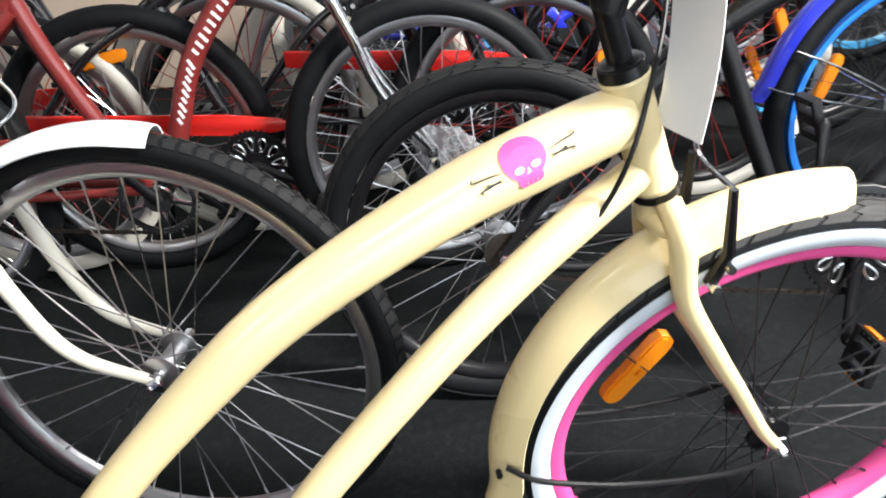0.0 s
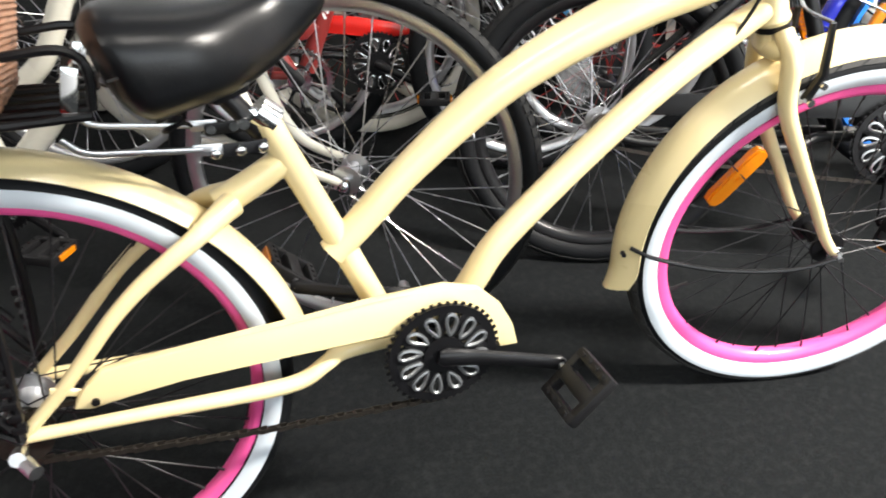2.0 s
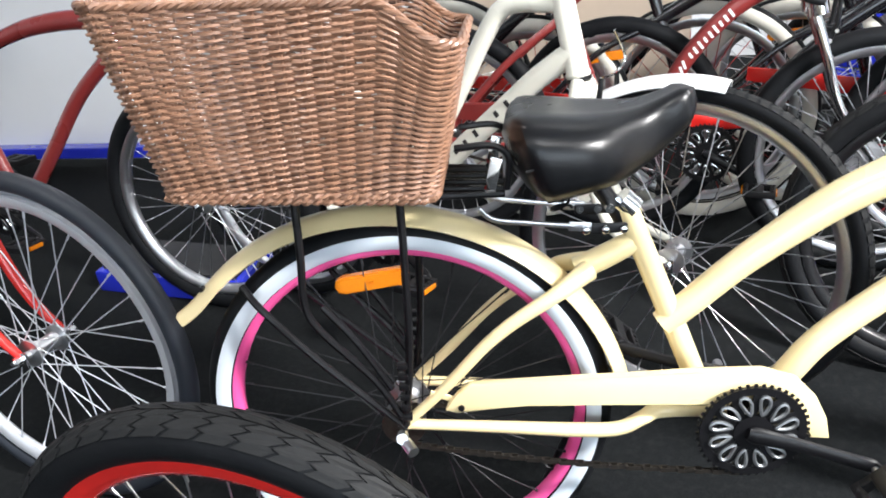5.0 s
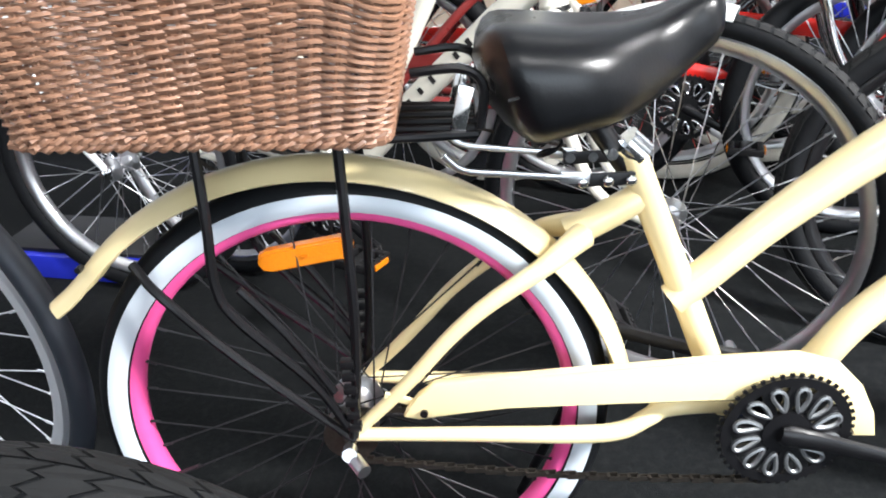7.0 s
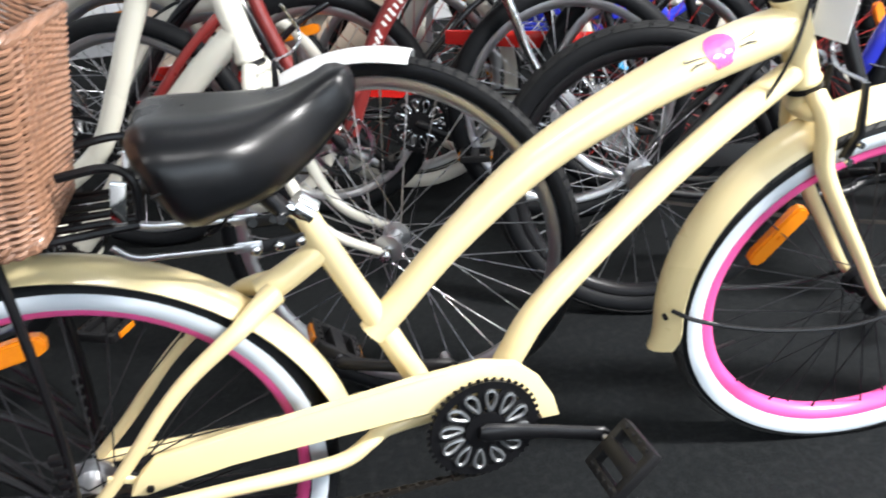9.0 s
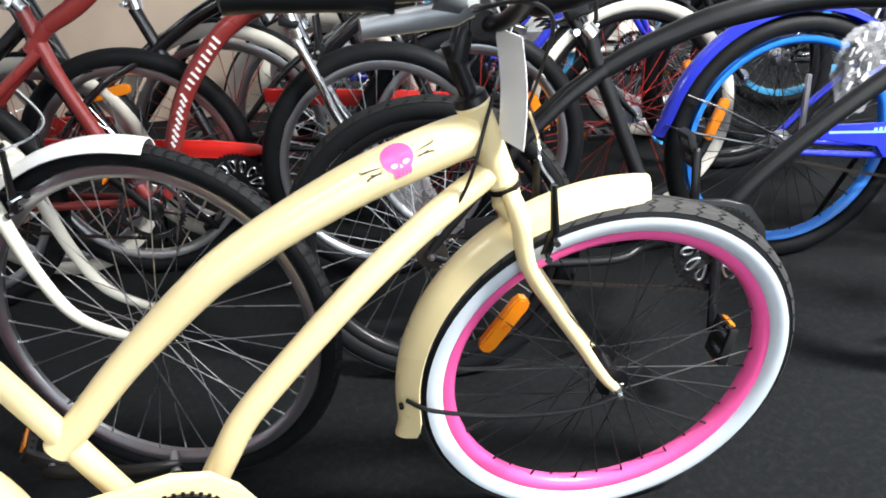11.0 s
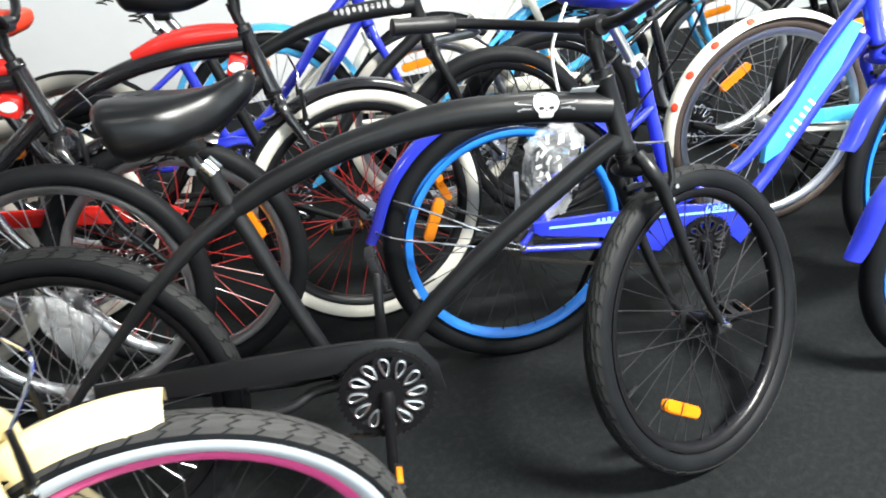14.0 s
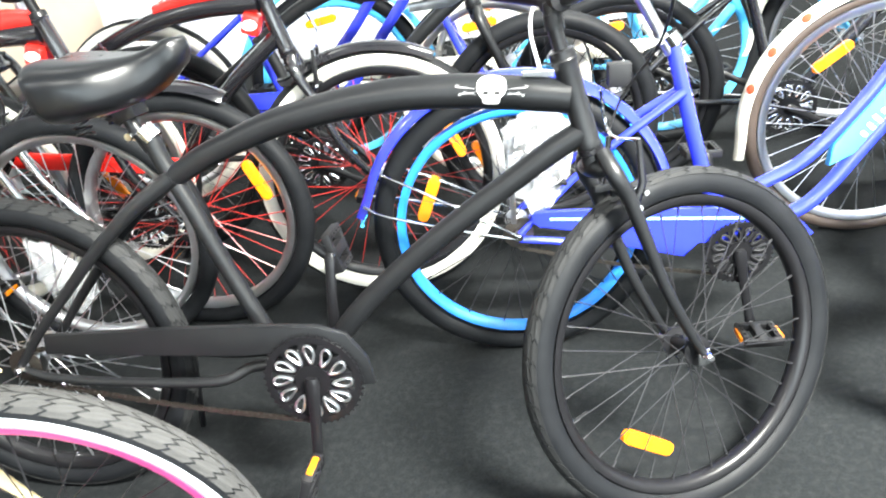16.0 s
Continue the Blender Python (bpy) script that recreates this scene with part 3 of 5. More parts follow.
def bicycle(name, base, heading, lean, label, category="bicycle", wheelbase=1.2, R=0.333, frame_mat=MATTE_BLACK, tubes=(), stays=(), bb=(0.53, 0.3),
            head=((0.99, 0.80), (1.04, 0.684)), head_r=0.021, crown=(1.05, 0.655), fork_bend=None, fork_mat=None, steer=0.0, hub_x=None,
            front=None, rear=None, guard=None, guard_mat=None, ring_r=0.086, crank_ang=-25, pedal_turn=0.0, crank_mat=BLACK_METAL, saddle_at=None,
            saddle_tilt=4, saddle_mat=VINYL, post_foot=None, bar=None, bar_mat=BLACK_METAL, fenders=None, fender_mat=None, brake=True, group="", near=True,
            ring_edge=CHROME, rise=0.07, stem_mat=BLACK_METAL, kick=True, grip_mat=BLACK_PLASTIC, post_mat=ALLOY, saddle_size=(0.27, 0.115), fork_side=0.052, ring_mat=BLACK_METAL, levers=True, lenses=True, chain_y=-0.083, open_ring=False,
            rear_hub=None, front_hub=None, camber=0.0, thick=0.13):
    root = thing(name, Matrix.Translation(base) @ pose(0, 0, 0, 0, 0, heading) @ pose(0, 0, 0, -lean, 0, 0), label, category, group)
    rx, hubz = rear_hub or (0.0, R)
    fx, fz = front_hub or (wheelbase, R)
    # wheels
    rear = rear if rear is not None else {}
    if rear is not False:
        wheel(root, Matrix.Translation((rx, 0, hubz)), R=R, near=near, **rear)
        bm = bmesh.new()
        rod(bm, (rx, -0.085, hubz), (rx, 0.085, hubz), 0.0048, 8)
        for s in (-1, 1):
            rod(bm, (rx, s * 0.068, hubz), (rx, s * 0.080, hubz), 0.0095, 6)
        part("rear_axle", bm, CHROME, root)
    (tx, tz), (lx, lz) = head
    axis = Vector((tx - lx, 0, tz - lz)).normalized()
    S = steer_matrix((lx, 0, lz), axis, steer)
    wheel(root, S @ Matrix.Translation((fx, 0, fz)) @ pose(0, 0, 0, camber, 0, 0), R=R, near=near, **(front or {}))
    # frame tubes: (points, radii)
    for k, (nm, pts, rad) in enumerate(tubes):
        part(nm, tube([(p[0], p[2] if len(p) > 2 else 0.0, p[1]) for p in pts], rad, 20 if near else 12, 8 if near else 5), frame_mat, root)
    for nm, pts, rad in stays:
        for s in (-1, 1):
            part(nm, tube([(p[0], s * p[2], p[1]) for p in pts], rad, 14 if near else 10, 6), frame_mat, root)
    bm = bmesh.new()
    h0, h1 = Vector((lx, 0, lz)), Vector((tx, 0, tz))
    sweep(bm, [h0 - axis * 0.002, h0 + axis * 0.004, h0 + axis * 0.012, h1 - axis * 0.012, h1 - axis * 0.004, h1], [head_r * 1.02, head_r * 1.12, head_r, head_r, head_r * 1.12, head_r * 1.04], 22)
    part("head_tube", bm, frame_mat, root)
    bm = bmesh.new()
    sweep(bm, [h0 - axis * 0.012, h0 - axis * 0.010, h0 - axis * 0.002], [head_r * 0.9, head_r * 1.12, head_r * 1.12], 22)
    part("headset_ring", bm, BLACK_METAL, root)
    bm = bmesh.new()
    sweep(bm, [h1 - axis * 0.001, h1 + axis * 0.010, h1 + axis * 0.014], [head_r * 1.08, head_r * 1.02, head_r * 0.7], 22)
    part("headset_cup", bm, BLACK_METAL, root)
    fork_set(root, S, crown, (fx, fz), fork_mat or frame_mat, bend=fork_bend, side=fork_side)
    bm = bmesh.new()
    sweep(bm, [h0 - axis * 0.012, Vector((crown[0], 0, crown[1] - 0.012))], [head_r * 0.95, head_r * 1.0], 18)
    dome(bm, (crown[0], 0, crown[1] - 0.012), 0.02, 0.046, 0.018)
    part("fork_crown", bm, fork_mat or frame_mat, root, matrix=S)
    if brake:
        rim_brake(root, S, (crown[0] + 0.045, crown[1] - 0.02))
    # drive
    if rear is not False:
        chainring(root, bb, -0.087, ring_r, edge=ring_edge, mat=ring_mat, spin=-crank_ang, windows=0 if open_ring else 12)
        crank(root, bb, crank_ang, pedal_turn=pedal_turn, mat=crank_mat, lenses=lenses)
        if near:
            chain(root, bb, ring_r, (rx, hubz), y_low=chain_y)
    if guard:
        g = part("chain_guard", plate(guard, -0.078, -0.066, 0.004), guard_mat or frame_mat, root)
    # saddle and post
    if saddle_at:
        sx, sz = saddle_at
        saddle(root, Matrix.Translation((sx, 0, sz)) @ pose(0, 0, 0, 0, saddle_tilt, 0), saddle_size[0], saddle_size[1], saddle_mat, thick)
        px, pz = post_foot
        bm = bmesh.new()
        sweep(bm, [(px, 0, pz - 0.03), (sx - 0.02, 0, sz - 0.055)], 0.0127, 16)
        part("seat_post", bm, post_mat, root)
        bm = bmesh.new()
        d = (Vector((px, 0, pz)) - Vector((sx - 0.02, 0, sz - 0.055))).normalized()
        sweep(bm, [Vector((px, 0, pz)) - d * 0.012, Vector((px, 0, pz)) + d * 0.014], 0.019, 18)
        rod(bm, (px - 0.026, -0.024, pz), (px - 0.026, 0.024, pz), 0.007, 8)
        box(bm, (0.02, 0.018, 0.022), Matrix.Translation((px - 0.018, 0, pz)), 0.003)
        part("seat_clamp", bm, CHROME, root)
    if bar:
        stem_and_bar(root, S, (tx, 0, tz), axis, bar, mat=bar_mat, rise=rise, stem_mat=stem_mat, grip_mat=grip_mat, levers=levers)
    for spec in fenders or ():
        where, a0, a1, rr = spec[:4]
        c = (rx, 0, hubz) if where == "rear" else (fx, 0, fz)
        if len(spec) > 5:
            c = (spec[5][0], 0, spec[5][1])
        fender(root, c, rr, a0, a1, spec[4] if len(spec) > 4 else fender_mat or frame_mat, m=None if where == "rear" else S, name=where + "_fender", sag=spec[6] if len(spec) > 6 else 0.020, width=spec[7] if len(spec) > 7 else 0.066)
    if kick:
        bm = bmesh.new()
        sweep(bm, [(0.30, 0.05, hubz - 0.03), (0.285, 0.075, hubz - 0.06), (0.22, 0.16, 0.16 * math.tan(radians(lean)) + 0.008)], [0.009, 0.008, 0.007], 10)
        part("kickstand", bm, BLACK_METAL, root)
    return root, S


# ---- the shop ----
def slab(name, lo, hi, mat, label, kind="structure"):
    bm = bmesh.new()
    size = [b - a for a, b in zip(lo, hi)]
    box(bm, size, Matrix.Translation([(a + b) / 2 for a, b in zip(lo, hi)]))
    return tagged(part(name, bm, mat, smooth=False), label, "structure", kind=kind)


slab("floor", (-5, -4.6, -0.1), (7, 3.4, 0), CARPET, "charcoal carpet floor of a bicycle shop")
slab("wall_north", (-5, 3.4, -0.1), (7, 3.55, 3.0), PLASTER, "plain white painted shop wall")
slab("wall_west", (-5.15, -4.6, -0.1), (-5, 3.55, 3.0), PLASTER, "plain white painted shop wall")
slab("wall_east", (7, -4.6, -0.1), (7.15, 3.55, 3.0), PLASTER, "plain white painted shop wall")
slab("wall_south", (-5.15, -4.75, -0.1), (7.15, -4.6, 3.0), PLASTER, "plain white painted shop wall")
slab("ceiling", (-5.15, -4.75, 3.0), (7.15, 3.55, 3.1), CEILING, "plain white painted shop ceiling")

# ---- cream cruiser with the basket ----
cruiser, S_A = bicycle(
    "cruiser_bicycle", (0, -0.036, 0), 8.2, 6.2, "cream step-through cruiser bicycle with pink rims and whitewall tyres",
    frame_mat=CREAM, rear_hub=(-0.009, 0.331), front_hub=(1.226, 0.331), camber=3.2, bb=(0.517, 0.336), head=((1.017, 0.832), (1.056, 0.708)), crown=(1.062, 0.684), head_r=0.0225,
    fork_bend=[(1.079, 0.594), (1.121, 0.510), (1.160, 0.440), (1.200, 0.366)], steer=-13.2,
    tubes=[("top_tube", [(0.397, 0.474), (0.433, 0.505), (0.509, 0.574), (0.615, 0.653), (0.690, 0.694), (0.769, 0.726), (0.849, 0.753), (0.910, 0.768), (0.97, 0.781), (1.018, 0.789)],
            [0.0205, 0.021, 0.022, 0.0255, 0.0275, 0.0295, 0.0315, 0.0325, 0.032, 0.030]),
           ("down_tube", [(0.568, 0.345), (0.596, 0.386), (0.638, 0.442), (0.730, 0.522), (0.827, 0.598), (0.907, 0.653), (0.967, 0.689), (1.036, 0.726)], [0.021] * 7 + [0.019]),
           ("seat_tube", [(0.338, 0.668), (0.348, 0.639), (0.395, 0.523), (0.450, 0.384), (0.480, 0.308)], [0.0175] * 5),
           ("stay_bridge", [(0.350, 0.612), (0.325, 0.598), (0.300, 0.585), (0.268, 0.570)], [0.017, 0.018, 0.0185, 0.019])],
    stays=[("seat_stay", [(0.283, 0.574, 0.016), (0.260, 0.566, 0.035), (0.234, 0.553, 0.050), (0.171, 0.512, 0.055), (0.126, 0.474, 0.058), (0.084, 0.428, 0.060), (0.048, 0.390, 0.061), (0.0, 0.345, 0.062)],
            [0.0165, 0.014, 0.012, 0.0105, 0.0095, 0.009, 0.0085, 0.008]),
           ("chain_stay", [(0.0, 0.340, 0.062), (0.131, 0.331, 0.060), (0.267, 0.321, 0.058), (0.328, 0.321, 0.055), (0.365, 0.335, 0.048), (0.40, 0.338, 0.032), (0.52, 0.330, 0.018)],
            [0.0085, 0.0095, 0.0115, 0.0115, 0.0115, 0.013, 0.014])],
    guard=[(0.062, 0.374), (0.067, 0.386), (0.081, 0.402), (0.103, 0.421), (0.262, 0.427), (0.350, 0.430), (0.437, 0.435), (0.527, 0.437), (0.575, 0.421), (0.607, 0.387), (0.626, 0.349), (0.634, 0.313),
           (0.604, 0.315), (0.593, 0.351), (0.568, 0.380), (0.534, 0.392), (0.488, 0.388), (0.457, 0.374), (0.323, 0.380), (0.188, 0.381), (0.080, 0.369)],
    lenses="left", ring_r=0.079, ring_edge=GREY_ALLOY, crank_ang=-15, pedal_turn=42, saddle_at=(0.302, 0.779), saddle_tilt=-17, post_foot=(0.338, 0.672), saddle_size=(0.262, 0.122), post_mat=BLACK_METAL, thick=0.142,
    rear=dict(rim_mat=PINK, wall=WHITE_RUBBER, wall_span=(0.42, 0.88), rim_r=0.293, reflector=[(98.5, AMBER, 0.235)], rim_d=0.018, hub_r=0.028, spoke_mat=DARK_STEEL),
    front=dict(rim_mat=PINK, wall=WHITE_RUBBER, wall_span=(0.42, 0.88), rim_r=0.285, reflector=[(143, AMBER, 0.222)], rim_d=0.021, tread="chevron", tread_mat=RUBBER_PALE, spoke_mat=DARK_STEEL, hub_mat=BLACK_METAL),
    fenders=[("rear", 8, 147, 0.388, CREAM, (-0.029, 0.297)), ("front", 82, 190, 0.362, CREAM, (1.226, 0.331), 0.035, 0.071)],
    bar=[(1.035, 0, 0.935), (1.055, -0.05, 0.945), (1.06, -0.15, 0.990), (1.03, -0.26, 1.025), (0.965, -0.335, 1.043), (0.891, -0.356, 1.046), (0.775, -0.355, 1.056)], rise=0.085)

# ---- black skull cruiser ----
black_cruiser, S_B = bicycle(
    "cruiser_bicycle", (1.0, 0.60, 0), -12.5, 11.5, "matte black cruiser bicycle, white skull decal, front wheel turned aside",
    frame_mat=MATTE_BLACK, rear_hub=(0.0, 0.333), front_hub=(1.301, 0.327), camber=-3.0, bb=(0.607, 0.323), head=((1.072, 0.868), (1.113, 0.722)), crown=(1.121, 0.698), head_r=0.02,
    fork_bend=[(1.153, 0.635), (1.185, 0.557), (1.223, 0.465), (1.270, 0.378)], steer=29.0,
    tubes=[("top_tube", [(0.367, 0.694), (0.441, 0.733), (0.510, 0.761), (0.578, 0.785), (0.641, 0.800), (0.703, 0.812), (0.793, 0.823), (0.891, 0.824), (0.983, 0.818), (1.082, 0.806)],
            [0.020, 0.0215, 0.023, 0.0245, 0.026, 0.027, 0.0285, 0.029, 0.029, 0.028]),
           ("down_tube", [(0.622, 0.335), (0.651, 0.380), (0.715, 0.451), (0.809, 0.535), (0.895, 0.603), (0.977, 0.663), (1.055, 0.719), (1.102, 0.748)], 0.0205),
           ("seat_tube", [(0.345, 0.770), (0.359, 0.722), (0.394, 0.635), (0.438, 0.520), (0.493, 0.387), (0.525, 0.315)], 0.0165)],
    stays=[("seat_stay", [(0.375, 0.699, 0.010), (0.330, 0.670, 0.020), (0.285, 0.638, 0.030), (0.205, 0.567, 0.044), (0.153, 0.512, 0.050), (0.075, 0.429, 0.060), (0.0, 0.340, 0.064)], [0.0165, 0.0155, 0.014, 0.012, 0.011, 0.0095, 0.0085]),
           ("chain_stay", [(0.0, 0.330, 0.064), (0.060, 0.312, 0.064), (0.184, 0.301, 0.062), (0.397, 0.298, 0.055), (0.47, 0.317, 0.03), (0.58, 0.318, 0.018)], [0.0085, 0.009, 0.0095, 0.0105, 0.011, 0.013])],
    guard=[(0.071, 0.372), (0.077, 0.413), (0.341, 0.426), (0.55, 0.431), (0.626, 0.430), (0.676, 0.414), (0.712, 0.364), (0.722, 0.310),
           (0.689, 0.306), (0.676, 0.346), (0.641, 0.384), (0.58, 0.387), (0.507, 0.372), (0.48, 0.370), (0.25, 0.370)],
    ring_edge=ALLOY, ring_r=0.093, crank_ang=-92, pedal_turn=75, saddle_at=(0.318, 0.884), saddle_tilt=-17, post_foot=(0.342, 0.778), saddle_size=(0.275, 0.120), post_mat=BLACK_METAL,
    rear=dict(rim_mat=BLACK_METAL, tread="chevron", tread_mat=TREAD, hub_r=0.026), front=dict(rim_mat=BLACK_METAL, tread="chevron", tread_mat=TREAD, spoke_mat=DARK_STEEL, reflector=[(-119, AMBER, 0.195)], hub_mat=BLACK_METAL, rim_d=0.02),
    bar=[(1.062, 0, 0.955), (1.075, -0.06, 0.96), (1.03, -0.20, 0.99), (0.95, -0.28, 1.01), (0.83, -0.31, 1.015)])

# ---- blue step-through ----
blue_bike, S_C = bicycle(
    "cruiser_bicycle", (2.050, 0.835, 0), -7.2, 7.8, "royal blue step-through cruiser bicycle with blue fenders and rims",
    wheelbase=1.285, R=0.340, frame_mat=BLUE, bb=(0.49, 0.270), head=((0.95, 0.88), (1.01, 0.71)), crown=(1.02, 0.68), fork_bend=[(1.07, 0.58), (1.13, 0.48), (1.21, 0.385)], steer=8.0,
    tubes=[("seat_tube", [(0.345, 0.735), (0.416, 0.468), (0.48, 0.285)], 0.0165),
           ("top_tube", [(0.45, 0.36), (0.569, 0.402), (0.658, 0.455), (0.757, 0.570), (0.85, 0.71), (0.945, 0.82)], 0.0155),
           ("down_tube", [(0.53, 0.285), (0.647, 0.325), (0.712, 0.384), (0.779, 0.477), (0.87, 0.60), (0.97, 0.73)], 0.0175)],
    stays=[("seat_stay", [(0.371, 0.628, 0.016), (0.159, 0.49, 0.05), (0.0, 0.34, 0.064)], [0.010, 0.0085, 0.008]),
           ("chain_stay", [(0.0, 0.330, 0.064), (0.24, 0.30, 0.058), (0.49, 0.285, 0.02)], [0.0085, 0.0095, 0.0105])],
    guard=[(0.03, 0.375), (0.03, 0.402), (0.216, 0.394), (0.45, 0.375), (0.60, 0.360), (0.655, 0.300), (0.60, 0.24), (0.565, 0.285), (0.40, 0.30), (0.373, 0.262), (0.23, 0.30), (0.215, 0.335), (0.05, 0.36)],
    chain_y=-0.054, ring_r=0.075, ring_edge=DARK_STEEL, crank_ang=-80, saddle_at=(0.27, 0.93), post_foot=(0.343, 0.74), saddle_mat=material("royal_blue_vinyl", (0.03, 0.04, 0.5), 0.35, vary=0.08),
    rear=dict(rim_mat=RIM_BLUE, reflector=[(158, AMBER)], spoke_mat=DARK_STEEL, rim_d=0.02), front=dict(rim_mat=RIM_BLUE, spoke_mat=DARK_STEEL),
    fenders=[("rear", 10, 172, 0.368), ("front", 62, 165, 0.366)], bar=[(0.94, 0, 0.97), (0.95, -0.06, 0.98), (0.9, -0.2, 1.0), (0.8, -0.3, 1.0), (0.68, -0.32, 1.0)])

# ---- white city bike behind the cream one ----
white_bike, S_W = bicycle(
    "city_bicycle", (-0.605, 0.830, 0), -20.0, 6.0, "white step-through city bicycle with silver rims and white fender",
    wheelbase=1.10, R=0.358, frame_mat=IVORY, bb=(0.40, 0.30), head=((0.820, 0.868), (0.866, 0.708)), crown=(0.874, 0.686), head_r=0.024,
    fork_bend=[(0.890, 0.624), (0.929, 0.497), (0.988, 0.402)],
    tubes=[("top_tube", [(0.30, 0.415), (0.36, 0.432), (0.412, 0.460), (0.479, 0.505), (0.530, 0.558), (0.594, 0.674), (0.645, 0.772), (0.70, 0.840), (0.820, 0.850)], 0.0205),
           ("down_tube", [(0.40, 0.315), (0.492, 0.410), (0.572, 0.503), (0.709, 0.634), (0.775, 0.696), (0.850, 0.755)], 0.0245),
           ("seat_tube", [(0.25, 0.70), (0.38, 0.30)], 0.017)],
    stays=[("seat_stay", [(0.27, 0.62, 0.02), (0.0, 0.345, 0.064)], 0.009), ("chain_stay", [(0.0, 0.345, 0.064), (0.42, 0.29, 0.03)], 0.010)],
    saddle_at=(0.2, 0.9), post_foot=(0.25, 0.71), kick=False, rear=dict(w=0.038, rim_r=0.322, rim_w=0.026), front=dict(w=0.038, rim_r=0.322, rim_w=0.026, tread="block", tread_mat=TREAD, spoke_mat=STEEL),
    fenders=[("front", 80, 150, 0.372, WHITE)], brake=True, bar=None)

# ---- maroon cruiser ----
maroon, S_R = bicycle(
    "cruiser_bicycle", (-0.20, 1.24, 0), -8.0, 6.0, "maroon cruiser bicycle with chrome fork and script lettering",
    wheelbase=1.19, frame_mat=MAROON, bb=(0.575, 0.295), head=((0.925, 0.935), (0.985, 0.745)), crown=(0.995, 0.715), fork_mat=CHROME, fork_bend=[(1.04, 0.60), (1.08, 0.49), (1.13, 0.41)], head_r=0.024,
    tubes=[("top_tube", [(0.345, 0.70), (0.40, 0.755), (0.48, 0.80), (0.612, 0.89), (0.74, 0.932), (0.845, 0.945), (0.925, 0.915), (0.95, 0.89)], [0.019, 0.021, 0.024, 0.027, 0.029, 0.031, 0.032, 0.030]),
           ("down_tube", [(0.585, 0.30), (0.625, 0.40), (0.69, 0.56), (0.79, 0.69), (0.88, 0.755), (0.97, 0.79)], 0.0235),
           ("seat_tube", [(0.355, 0.80), (0.40, 0.62), (0.47, 0.44), (0.54, 0.30)], 0.0185)],
    stays=[("seat_stay", [(0.37, 0.70, 0.02), (0.2, 0.56, 0.05), (0.0, 0.34, 0.064)], 0.012), ("chain_stay", [(0.0, 0.33, 0.064), (0.54, 0.29, 0.02)], 0.011)],
    guard=[(0.05, 0.40), (0.05, 0.45), (0.5, 0.463), (0.60, 0.456), (0.635, 0.428), (0.60, 0.396), (0.5, 0.386), (0.25, 0.39)],
    ring_mat=CHROME, open_ring=True, crank_ang=128, pedal_turn=-20, saddle_at=(0.29, 0.97), post_foot=(0.352, 0.81), rear=dict(), front=dict(rim_d=0.022),
    bar=[(0.93, 0, 1.02), (0.94, -0.06, 1.03), (0.89, -0.2, 1.06), (0.79, -0.29, 1.07), (0.66, -0.32, 1.07)], fork_side=0.056)

# ---- black and red cruisers at the back ----
def tank_cruiser(base, heading, label, steer=0.0, front_wall=WHITEWALL, R=0.333, seat=ORANGE_RED, guard_at=(0.0, 0.0)):
    bike, s_m = bicycle(
        "cruiser_bicycle", base, heading, 6.0, label, wheelbase=1.2, R=R, frame_mat=GLOSS_BLACK, bb=(0.55, 0.29), head=((0.955, 0.86), (1.0, 0.70)), crown=(1.01, 0.675),
        fork_bend=[(1.06, 0.57), (1.10, 0.47), (1.15, 0.40)], steer=steer,
        tubes=[("top_tube", [(0.34, 0.63), (0.5, 0.73), (0.65, 0.79), (0.80, 0.82), (0.95, 0.825)], [0.018, 0.02, 0.022, 0.026, 0.027]), ("down_tube", [(0.57, 0.30), (0.68, 0.45), (0.82, 0.61), (0.98, 0.74)], 0.02),
               ("seat_tube", [(0.34, 0.76), (0.52, 0.29)], 0.017)],
        stays=[("seat_stay", [(0.36, 0.64, 0.02), (0.2, 0.55, 0.05), (0.0, 0.34, 0.064)], 0.010), ("chain_stay", [(0.0, 0.33, 0.064), (0.54, 0.29, 0.02)], 0.010)],
        guard=[(x + guard_at[0], z + guard_at[1]) for x, z in ((0.05, 0.405), (0.05, 0.445), (0.5, 0.412), (0.62, 0.395), (0.66, 0.372), (0.60, 0.362), (0.5, 0.364), (0.25, 0.385))], guard_mat=RED,
        saddle_at=(0.345, 0.945), post_foot=(0.345, 0.77), saddle_mat=seat, near=False, rear=dict(wall=WHITEWALL, spoke_mat=RED_SPOKE),
        front=dict(wall=front_wall, spoke_mat=RED_SPOKE, rim_mat=BLACK_METAL if front_wall else ALLOY, wall_span=(0.38, 0.84), rim_r=R - 0.05, reflector=[(24, AMBER)]), fenders=[("front", 62, 130, 0.362, GLOSS_BLACK)],
        bar=[(0.96, 0, 0.95), (0.97, -0.06, 0.97), (0.92, -0.2, 1.05), (0.85, -0.3, 1.08), (0.72, -0.33, 1.08)])
    part("tank", tube([(0.68, 0, 0.822), (0.77, 0, 0.848), (0.86, 0, 0.858), (0.955, 0, 0.858)], [0.014, 0.024, 0.026, 0.018], 14, 6), RED, bike)
    bm = bmesh.new()
    box(bm, (0.045, 0.058, 0.052), Matrix.Translation((0.925, 0, 0.775)) @ pose(0, 0, 0, 0, 20, 0), 0.01)
    badge = part("badge_panel", bm, RED, bike)
    for sy in (-1, 1):
        part("badge", dome(bmesh.new(), (0.925, sy * 0.030, 0.775), 0.02, 0.002, 0.013, 8), WHITE_PRINT, badge)
    return bike


